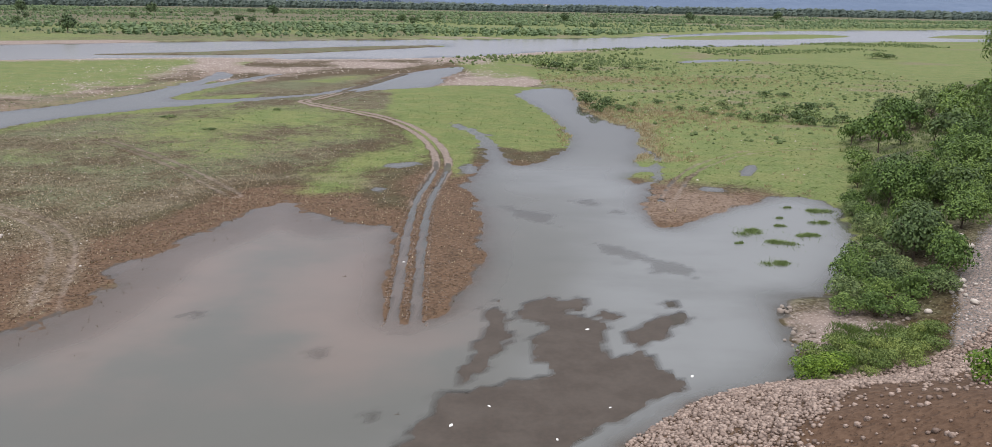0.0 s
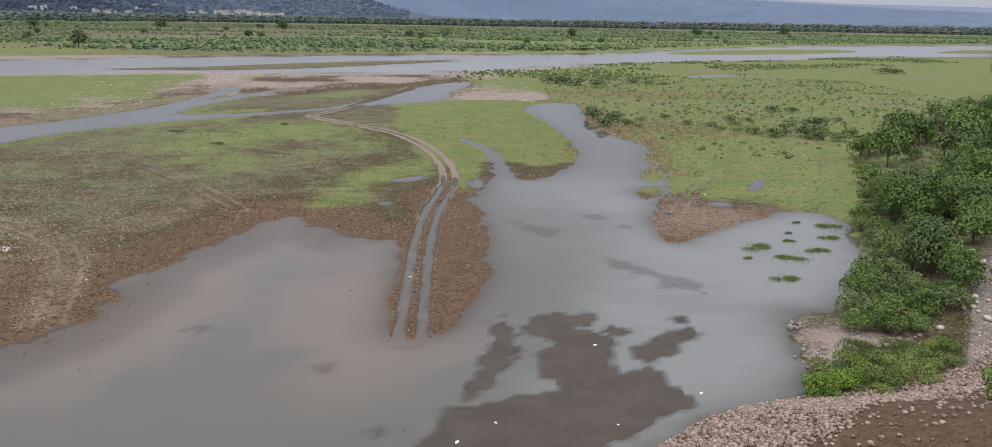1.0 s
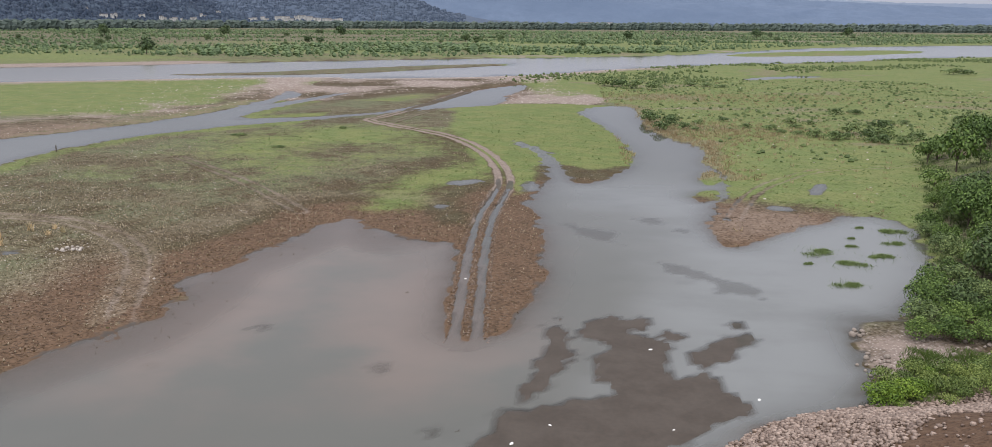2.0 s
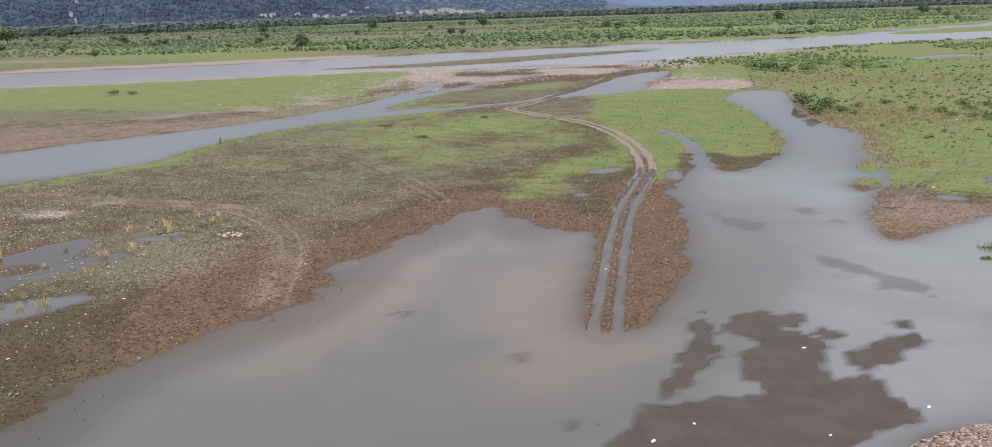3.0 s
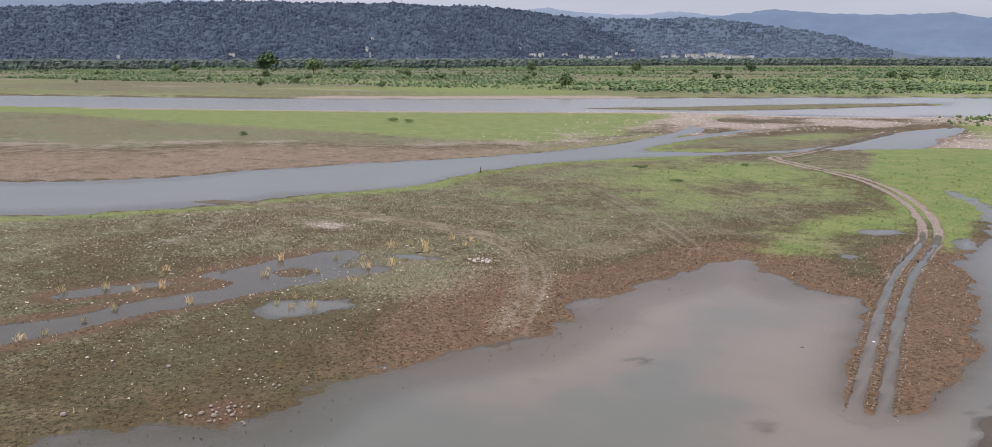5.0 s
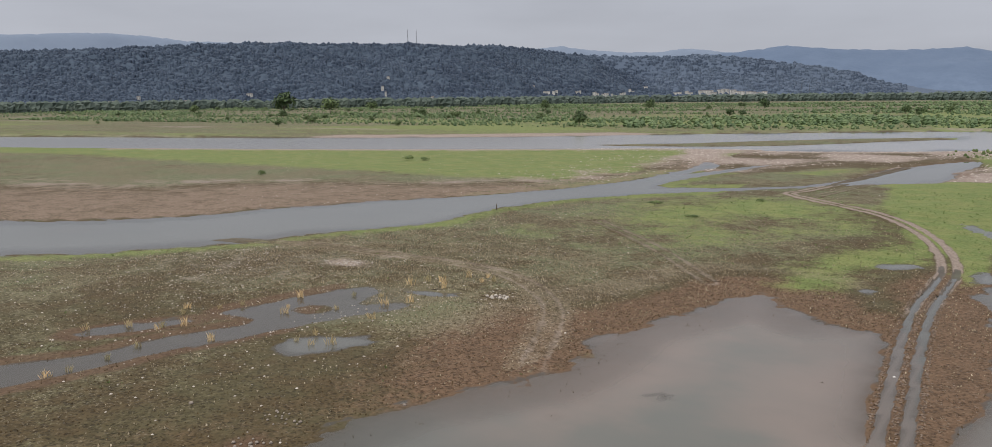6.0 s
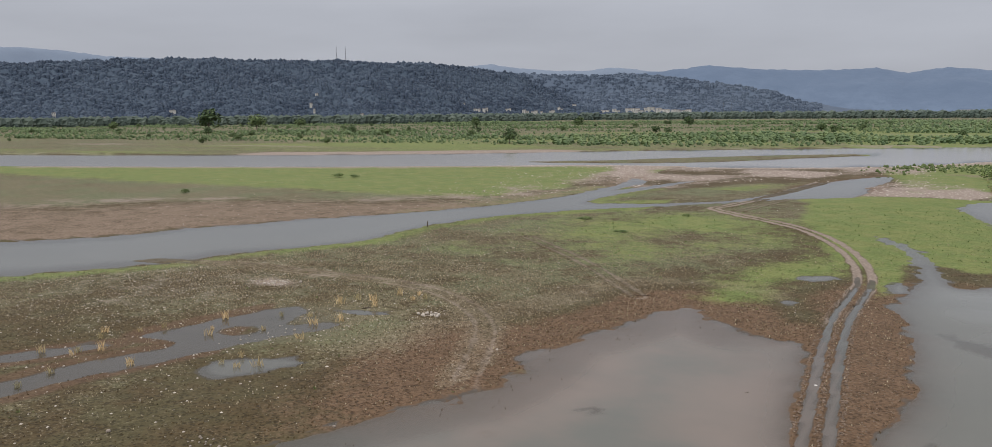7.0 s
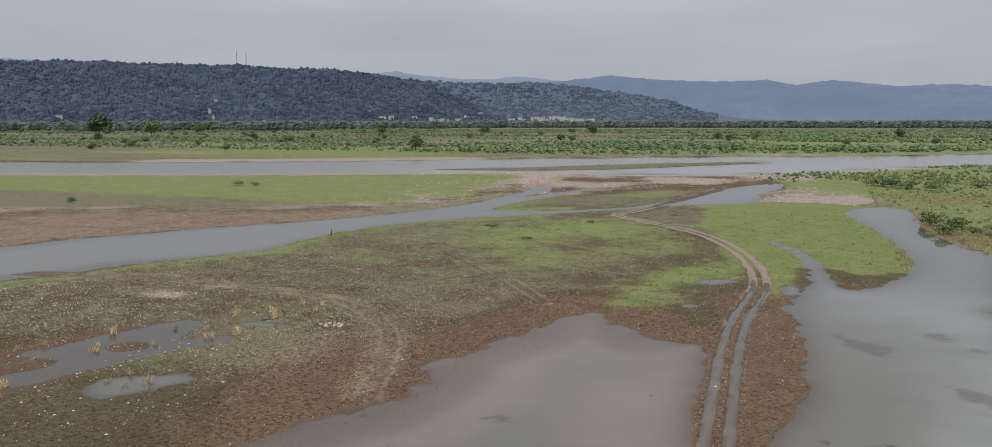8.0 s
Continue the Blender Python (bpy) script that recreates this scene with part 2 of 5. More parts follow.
M_STONE = stone_material("river_stone", (0.12, 0.10, 0.085), (0.40, 0.36, 0.32), (0.21, 0.15, 0.115))
M_COBBLE = stone_material("bar_cobbles", (0.24, 0.205, 0.185), (0.55, 0.50, 0.465), (0.34, 0.28, 0.24))
M_PEBBLE = stone_material("pale_pebbles", (0.34, 0.30, 0.27), (0.66, 0.62, 0.57), (0.4, 0.33, 0.28))
M_RUBBLE = stone_material("pinkish_bank_stone", (0.13, 0.095, 0.078), (0.46, 0.365, 0.31), (0.28, 0.20, 0.16))
M_GRIT = stone_material("grey_grit", (0.10, 0.097, 0.097), (0.25, 0.24, 0.235), (0.15, 0.143, 0.14))
M_CLOD = stone_material("mud_clods", (0.10, 0.075, 0.058), (0.25, 0.188, 0.147), (0.15, 0.108, 0.083))
# haze is painted into these hill and crown colours, bluer and paler with distance
M_HILL = hill_material("haze_tinted_hill", (0.044, 0.066, 0.100), (0.066, 0.094, 0.134), 0.05)
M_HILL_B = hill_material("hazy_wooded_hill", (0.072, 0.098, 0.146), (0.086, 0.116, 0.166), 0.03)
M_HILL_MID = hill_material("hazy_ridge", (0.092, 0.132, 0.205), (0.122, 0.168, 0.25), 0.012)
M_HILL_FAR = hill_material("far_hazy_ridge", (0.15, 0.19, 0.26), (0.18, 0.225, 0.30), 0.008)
M_HILL_TREE = leaf_material("haze_tinted_hill_crowns", (0.044, 0.066, 0.104), (0.064, 0.092, 0.138), False, 0.005)
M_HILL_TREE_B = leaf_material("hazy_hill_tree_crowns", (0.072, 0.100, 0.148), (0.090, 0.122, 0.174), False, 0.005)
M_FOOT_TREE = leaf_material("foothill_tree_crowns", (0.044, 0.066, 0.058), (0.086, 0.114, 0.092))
M_WALL = plain_material("white_painted_plaster", (0.50, 0.49, 0.465), (0.72, 0.70, 0.66), 0.3, 0.8, 0.1)
M_ROOF = plain_material("roof_concrete", (0.30, 0.27, 0.26), (0.42, 0.38, 0.36), 0.4)
M_PANE = plain_material("dark_window_glass", (0.05, 0.06, 0.08), (0.08, 0.09, 0.11), 1.0, 0.2, 0.0)
M_STEEL = plain_material("galvanised_steel", (0.14, 0.15, 0.17), (0.22, 0.23, 0.25), 0.5, 0.5, 0.1, 0.01, 0.7)
M_WHITE = plain_material("white_plastic_scrap", (0.70, 0.70, 0.68), (0.82, 0.82, 0.80), 4.0, 0.5, 0.1)


# ---------------------------------------------------------------- number helpers
def smooth(x, lo, hi):
    t = np.clip((x - lo) / (hi - lo), 0, 1)
    return t * t * (3 - 2 * t)


def value_noise(x, y, size, seed=0):
    """Smooth noise from 0 to 1 with lumps of that size."""
    u, v = x / size + 37.3 * seed, y / size - 11.7 * seed
    i, j = np.floor(u).astype(np.int64), np.floor(v).astype(np.int64)
    fu, fv = u - i, v - j
    fu, fv = fu * fu * (3 - 2 * fu), fv * fv * (3 - 2 * fv)

    def h(a, b):
        n = (a * 374761393 + b * 668265263 + seed * 974711) & 0x7FFFFFFF
        n = ((n ^ (n >> 13)) * 1274126177) & 0x7FFFFFFF
        return ((n ^ (n >> 16)) & 0xFFFF) / 65535.0

    return (h(i, j) * (1 - fu) + h(i + 1, j) * fu) * (1 - fv) + (h(i, j + 1) * (1 - fu) + h(i + 1, j + 1) * fu) * fv


def fbm(x, y, size, seed=0, octaves=4):
    """Layered noise, about -1 to 1."""
    out, amp, total = 0.0, 1.0, 0.0
    for n in range(octaves):
        out = out + amp * (2 * value_noise(x, y, size / 2**n, seed + n) - 1)
        total += amp
        amp *= 0.55
    return out / total


def rounded(points, times=2, closed=True):
    """Corner cutting: a soft curve along the points."""
    p = np.array(points, float)
    for _ in range(times):
        q = np.roll(p, -1, 0) if closed else p[1:]
        o = p if closed else p[:-1]
        cut = np.stack([0.75 * o + 0.25 * q, 0.25 * o + 0.75 * q], 1).reshape(-1, 2)
        p = cut if closed else np.concatenate([p[:1], cut, p[-1:]])
    return p


def line_distance(points, x, y, closed=False):
    """The distance to a line of points."""
    p = np.asarray(points, float)
    best = np.full(x.shape, 1e12)
    ends = zip(p, np.roll(p, -1, 0)) if closed else zip(p[:-1], p[1:])
    for (ax, ay), (bx, by) in ends:
        dx, dy = bx - ax, by - ay
        s = np.clip(((x - ax) * dx + (y - ay) * dy) / (dx * dx + dy * dy + 1e-9), 0, 1)
        best = np.minimum(best, (x - ax - s * dx) ** 2 + (y - ay - s * dy) ** 2)
    return np.sqrt(best)


def inside_distance(points, x, y):
    """The distance to a closed outline, positive inside it."""
    p = np.asarray(points, float)
    odd = np.zeros(x.shape, bool)
    for (ax, ay), (bx, by) in zip(p, np.roll(p, -1, 0)):
        if ay != by:
            odd ^= ((ay > y) != (by > y)) & (x < (bx - ax) * (y - ay) / (by - ay) + ax)
    d = line_distance(p, x, y, True)
    return np.where(odd, d, -d)


def near_outline(points, x, y, reach):
    """inside_distance, worked out only near the outline; -reach elsewhere."""
    p = np.asarray(points, float)
    out = np.full(x.shape, -float(reach))
    lo, hi = p.min(0) - reach, p.max(0) + reach
    m = (x > lo[0]) & (x < hi[0]) & (y > lo[1]) & (y < hi[1])
    out[m] = np.maximum(inside_distance(p, x[m], y[m]), -reach)
    return out


# ---------------------------------------------------------------- the plan: waters, bars, tracks
BAR_SHORE = [(-80, -20), (-52, 10), (-48, 22), (-46, 27), (-41, 30), (-38, 33), (-39.5, 37.5), (-38.5, 43), (-36, 48), (-33, 52),
             (-32, 58), (-33, 67.5), (-31.2, 73.5), (-28.8, 78.5), (-28, 85), (-26.5, 90.5), (-24, 89), (-21, 83), (-15.5, 79.5), (-11.8, 80.5),
             (-10.8, 70), (-9.7, 62), (-9, 54.8), (-6.5, 54.8), (-4, 58.5), (-2.8, 64.5), (-2.7, 75.5), (-3.7, 90), (-5.8, 98), (-5.2, 103),
             (-3.8, 111.5), (-3.8, 121.5), (-6.6, 139), (-11, 152), (-14.5, 157.5), (-9, 152.6), (-4, 139.5), (-1.8, 127), (0.1, 112.8), (4.7, 117)]
EAST_SHORE = [(7.4, 125.3), (10, 134.5), (9.8, 148.5), (8.4, 157), (6.8, 175), (4.3, 186), (0.5, 204), (3.3, 221.5), (15.6, 227), (15.7, 201),
              (14.5, 180), (19, 162), (22.7, 154), (23.1, 145), (20.5, 129.5), (22, 124), (22.7, 120.6), (20.6, 109.6), (17, 99.5), (15.3, 93.3),
              (15.2, 83), (16.7, 81.5), (20, 86), (25.7, 92), (29.3, 94.6), (34.3, 98.3), (37.2, 95), (36.7, 88), (33.5, 76), (29, 67),
              (25.5, 62), (21.3, 61.8), (20, 56), (19.8, 51), (18, 48.6), (17.2, 46), (12.2, 44.2), (9, 41), (6, 38), (4, 30), (2, 0), (-10, -30)]
LEFT_CHANNEL = [(-190, 20), (-118, 58), (-104, 77), (-100, 84), (-98.5, 92), (-94, 101), (-90, 109), (-88.8, 117), (-90.5, 128), (-88, 139),
                (-86, 150), (-78, 163), (-69, 174), (-58, 184), (-47, 197), (-38, 208), (-29, 216), (-20.5, 222), (-20.5, 236), (-20.5, 255),
                (-18.3, 273), (-16, 297), (-22.5, 295), (-33, 270), (-38.5, 241), (-42.5, 220), (-47, 204), (-56, 193), (-66, 186), (-76, 181),
                (-79.5, 190), (-77, 215), (-72, 244), (-70, 257), (-74.5, 252), (-80, 222), (-84.5, 214), (-81.5, 243), (-90, 258), (-93.5, 257),
                (-88, 238), (-88, 214), (-88.5, 201), (-91, 183), (-97, 163), (-105, 149), (-112, 137), (-120, 127), (-122, 117), (-129, 111)]
RIVER_NEAR = [(-2500, -400), (-900, 60), (-600, 130), (-420, 185), (-304, 226), (-211, 264), (-170, 286), (-124, 310), (-97, 314), (-75, 320),
              (-53, 328), (-29, 342), (-9, 362), (8, 390), (28, 412), (64, 446), (103, 472), (144, 493), (203, 553), (262, 594), (317, 615), (700, 760), (2000, 1100)]
RIVER_FAR = [(2600, 1900), (900, 1290), (571, 1053), (414, 943), (241, 830), (126, 675), (86, 607), (30, 566), (-5, 540), (-60, 508),
             (-112, 476), (-170, 436), (-232, 385), (-287, 352), (-345, 324), (-420, 300), (-600, 240), (-1000, 140), (-2600, -250)]
LAGOON, CHANNEL, RIVER = rounded(BAR_SHORE + EAST_SHORE), rounded(LEFT_CHANNEL + [(-132, 97), (-150, 78), (-210, 45)]), rounded(RIVER_NEAR + RIVER_FAR)
POND = rounded([(-70, 20), (-65.4, 31.8), (-64.2, 37.5), (-63.2, 44.2), (-60, 52), (-59, 57), (-56.3, 62), (-54.8, 66), (-57.5, 65.6), (-60.6, 62),
                (-61.7, 64.5), (-63.9, 70.3), (-66.4, 67.5), (-68.1, 62), (-69, 57), (-70.6, 53.6), (-69, 52.6), (-66, 53.8), (-63.8, 52), (-65.8, 48), (-67.7, 43), (-67.5, 40), (-68.6, 36.5), (-70.8, 34), (-78, 22)])
POND_ISLAND = rounded([(-65.6, 57.8), (-65.2, 60.2), (-62, 61.6), (-60.4, 58.6), (-62.8, 56.6)])
POOLS = [rounded(p) for p in (
    [(-75.6, 40), (-74.4, 44), (-72.2, 48), (-69.4, 50.3), (-70.9, 45.6), (-72.9, 42)],
    [(-56.7, 49.6), (-55.6, 52), (-51.9, 53.9), (-49.6, 54), (-50.8, 51), (-52.4, 48), (-54.5, 47.8)],
    [(-61, 70), (-56.3, 71.8), (-52.6, 71.8), (-56.2, 69.8)],
    [(-6, 115), (-4.8, 109), (-5.6, 107), (-6.3, 110)],
    [(-17.5, 111), (-15.2, 114.4), (-13, 114), (-15.8, 111)],
    [(-17.4, 96.6), (-16.4, 98), (-15, 97.4), (-16, 96)],
    [(23.5, 100), (24, 102), (27, 101.4), (26, 99.6)],
    [(31, 109.5), (34, 117.5), (36, 118), (33, 110)],
    [(62, 331), (80, 345), (107, 364), (103, 371), (78, 360)],
    [(52, 118), (54, 121), (60, 121), (58, 117)])]
ISLANDS = [rounded(p) for p in (
    [(-175, 326), (-138, 346), (-118, 375), (-67, 428), (-20, 452), (-65, 394), (-93, 350), (-138, 326)],
    [(80, 575), (175, 598), (274, 687), (290, 745), (184, 700)],
    [(330, 686), (480, 720), (520, 810), (417, 806)],
    [(19, 124), (22.6, 127), (21, 119), (18.4, 113.5)],
    [(15.6, 109), (19.4, 112), (19.6, 106.5), (15.7, 102)])]
MUD = rounded([(-6, 34), (-5.2, 39.5), (-4.2, 43), (-2.8, 44.4), (-0.5, 44.9), (0, 45.6), (2.1, 45.9), (2.8, 46.8), (1.9, 49.4), (1.7, 51.5),
               (2.8, 52.8), (2.5, 55.4), (0.7, 56.4), (0.4, 58.8), (2.7, 60.6), (4.4, 59), (4.4, 56.4), (6.4, 56), (7.1, 53), (6.5, 51.2),
               (6.6, 50.2), (7.5, 49.7), (8.1, 51.3), (8, 53.7), (10.9, 56.9), (13.6, 57.3), (12.5, 54.9), (10.2, 52.5), (8.6, 48.8), (10.1, 47.2), (11.3, 46.2), (9.1, 43.6), (6.3, 41.5), (3.9, 39), (3, 34)], 1)
MUD_SPOTS = [rounded(p, 1) for p in (
    [(4.9, 60.8), (6.3, 60.8), (6.4, 59), (5.1, 56.9), (4.3, 57.5)],
    [(6.5, 58), (8.5, 57.2), (7.8, 55.8), (6.5, 56.2)],
    [(11.5, 60), (13.2, 60.3), (12.5, 58.6)],
    [(-1.4, 59.2), (-0.3, 60.2), (-0.7, 54.7), (0, 52.5), (-0.2, 49.8), (-1.4, 48), (-2.5, 45.4), (-3.4, 44), (-1.7, 52.4)],
    [(7.4, 77), (10.8, 75.7), (13.5, 70.9), (16, 68.1), (14.7, 65.8), (10.9, 69.4), (7.7, 73)],
    [(-1, 92), (4, 86), (6, 80.5), (2, 82), (-2, 88)], [(-26, 54.5), (-23, 56.8), (-21.4, 55.4), (-24, 52.8)], [(-20.4, 61), (-19, 62.4), (-18, 61)], [(-9, 40), (-7.6, 41.6), (-7, 40)], [(7.4, 92), (9, 94), (10, 91)], [(10.6, 87), (12.6, 88.4), (12.4, 86)], [(-29, 47), (-27.6, 48.4), (-27, 46.8)], [(-13.6, 49), (-12, 50.2), (-11.8, 48.8)])]
TRACK = rounded([(-35, 262), (-37, 248), (-44, 188), (-47, 182), (-45, 178.5), (-38.7, 171.6), (-29, 163), (-21.3, 152.5), (-15.1, 138), (-11.1, 123), (-9.5, 112), (-9.7, 102), (-10.2, 93.5),
                 (-9.9, 84.7), (-9.3, 75), (-8.6, 67), (-8.1, 60.5), (-7.5, 54)], 2, False)
TRACK_WEST = rounded([(-120, 80), (-88, 85.4), (-76, 84.6), (-65, 85), (-55.6, 83.4), (-47.8, 78.6), (-41.8, 72.4), (-38.4, 66), (-36, 60), (-33.3, 53.5), (-29.8, 45.5)], 2, False)
TRACK_BRANCH = rounded([(-40.8, 173), (-38.7, 189), (-35, 210)], 2, False)
TRACK_FAINT = rounded([(-64, 126), (-45.5, 108), (-32, 91)], 2, False)
TRACK_EAST = rounded([(18.5, 94), (19.4, 97), (23, 108), (28.8, 118), (37, 128), (60, 136)], 2, False)
BANK_TOE = rounded([(4, 28), (6, 38), (9, 41), (12.2, 44.2), (17.2, 46.2), (22, 46.8), (26, 48.6), (30, 51), (50, 64), (80, 84)], 2, False)
PATH_EDGE = rounded([(27.1, 43), (29.6, 47.2), (36.4, 60), (41.3, 67.5), (51.2, 79.2), (92, 128)], 2, False)
WOOD_EDGE = rounded([(26, 60), (30, 66), (34, 75), (37.5, 88), (39.5, 95), (44, 102), (51, 124), (58, 144), (82, 180), (107, 217), (148, 267), (270, 350), (600, 420), (600, 0), (60, 20), (30, 50)])


POINT_LAND = np.array([(-93, 257), (-88, 214), (-94, 170), (-108, 141), (-124, 113), (-145, 80), (-210, 45), (-600, -100), (-900, 60), (-420, 185), (-211, 268), (-124, 314), (-97, 304)], float)
MIDDLE_BAR = rounded([(-96, 262), (-88, 236), (-85, 214), (-77, 184), (-60, 194), (-47, 206), (-36, 220), (-12, 212), (4, 196), (3, 222), (12, 232), (2, 262), (-8, 300), (-2, 345), (-30, 340), (-60, 326), (-100, 314), (-118, 298)])


def rut_distance(line, x, y, gauge=0.85):
    """How far a place lies from the nearer wheel rut of a track."""
    return np.abs(line_distance(line, x, y) - gauge)


def relief(x, y):
    """The height of the ground and all that its material needs to know, at arrays of places."""
    far = np.hypot(x, y - 20)
    wob = fbm(x, y, 3.2, 3, 4) * np.clip(0.8 + far / 260, 0.8, 3.0) + fbm(x, y, 22, 9, 3) * np.clip(far / 160 - 0.35, 0, 3)
    lag, chn, riv = inside_distance(LAGOON, x, y), inside_distance(CHANNEL, x, y), inside_distance(RIVER, x, y)
    d = -np.maximum(np.maximum(lag, chn), riv)
    for p in ISLANDS:
        d = np.maximum(d, near_outline(p, x, y, 40))
    pond = np.maximum(near_outline(POND, x, y, 12), near_outline(POOLS[0], x, y, 12))
    pond = np.minimum(pond, -near_outline(POND_ISLAND, x, y, 12))
    pools = np.full(x.shape, -12.0)
    for p in POOLS[1:]:
        pools = np.maximum(pools, near_outline(p, x, y, 12))
    still = np.maximum(pond, pools)
    d = np.minimum(d, -still) + 0.55 * wob * smooth(np.abs(d), 14, 2)
    bank = 0.32 + 0.9 * smooth(far, 160, 420)
    width = 5.0 + 5 * smooth(far, 120, 400)
    h = np.where(d > 0, bank * (1 - np.exp(-d / width)), -0.55 * (1 - np.exp(d / 8.0)) * (1 - 0.72 * smooth(x, -13, -20) * smooth(y, 104, 94) * smooth(d, -9, -4)))
    h = h + (0.075 * fbm(x, y, 6, 21) + 0.075 * fbm(x, y, 1.5, 25, 4)) * smooth(d, -2.2, 0.6)
    spit = smooth(line_distance([(-6.5, 56), (-6.5, 92)], x, y), 7, 4)
    h = np.where(d > 0, h - 0.6 * np.maximum(h - 0.05, 0) * spit, h)
    # cut bank along the green point and the far shore
    h = h + 0.5 * smooth(d, 0.2, 2.0) * smooth(riv, -60, -2) * (y < 320) * (x < -90)
    h = h - 0.09 * smooth(still, -0.25, 0.5)
    # tracks pressed into the soil
    rut = np.minimum.reduce([rut_distance(TRACK, x, y, 0.8), rut_distance(TRACK_WEST, x, y) + 0.1 + smooth(y, 60, 54), rut_distance(TRACK_EAST, x, y)])
    pressed = smooth(rut, 0.50, 0.22)
    h = h - (0.10 - 0.035 * spit) * pressed * (0.25 + 1.1 * value_noise(x, y, 2.6, 33)) * (d > -2) + 0.05 * smooth(np.abs(rut - 0.62), 0.25, 0.0) * (d > -1.5)
    # the main track's ruts stand full of water where it crosses the low spit, with churned ridges beside and between them
    main = line_distance(TRACK, x, y)
    trough = smooth(np.abs(main - 0.8) + 0.26 * fbm(x, y, 1.6, 35, 3), 0.54, 0.30) * smooth(y, 117, 108) * (d > -3)
    h = np.where((d < 0) & (d > -3) & (y < 112), np.maximum(h, (0.04 - 0.13 * smooth(y, 64, 52)) * smooth(np.minimum(np.abs(main - 1.5), main), 0.3, 0.1) - 0.2 * smooth(np.minimum(np.abs(main - 1.5), main), 0.1, 0.5)), h)
    h = h * (1 - trough) - 0.075 * trough
    # mud flats just breaking the surface
    mud = near_outline(MUD, x, y, 8)
    for p in MUD_SPOTS[:4]:
        mud = np.maximum(mud, near_outline(p, x, y, 8))
    low = np.maximum.reduce([near_outline(p, x, y, 8) for p in MUD_SPOTS[4:]])
    mud = mud + 1.25 * fbm(x, y, 1.9, 31, 5)
    low = low + 2.4 * fbm(x, y, 2.4, 37, 5)
    h = np.where(d < 0, np.maximum(h, -0.24 + 0.258 * smooth(mud, -0.35, 0.08) + 0.004 * fbm(x, y, 0.8, 41, 2)), h)
    h = np.where(d < 0, np.maximum(h, -0.30 + 0.25 * smooth(low, -0.5, 0.6)), h)
    # the eastern bank with its path, and the stone-faced bank below the bridge
    wood = near_outline(WOOD_EDGE, x, y, 60)
    h = h + 3.0 * smooth(wood, -1, 13) + 4 * smooth(wood, 16, 50) + 12 * smooth(wood, 40, 110) * smooth(y, 110, 160)
    side = line_distance(PATH_EDGE, x, y)
    h = np.where(side < 6, h + (np.minimum(h, 3.0) - h) * smooth(side, 6, 3), h)
    toe = inside_distance(np.concatenate([BANK_TOE, [(120, 60), (120, -40), (6, -40)]]), x, y)
    rise = np.clip(0.46 * (toe + 0.35 * fbm(x, y, 3, 51, 3)), 0, 9.0) + 0.10 * fbm(x, y, 1.0, 53, 3) * smooth(toe, 0, 2)
    h = np.where(toe > 0, np.maximum(np.maximum(h, -0.1), rise), h)
    return dict(h=h, spit=spit, pond=pond, d=d, lag=lag, chn=chn, riv=riv, still=still, rut=rut, pressed=pressed, main=main, trough=trough, mud=mud, low=low, wood=wood, side=side, toe=toe, far=far)


def blob(x, y, cx, cy, rx, ry, turn=0.0):
    c, s = math.cos(radians(turn)), math.sin(radians(turn))
    u, v = (x - cx) * c + (y - cy) * s, -(x - cx) * s + (y - cy) * c
    return np.exp(-((u / rx) ** 2 + (v / ry) ** 2))


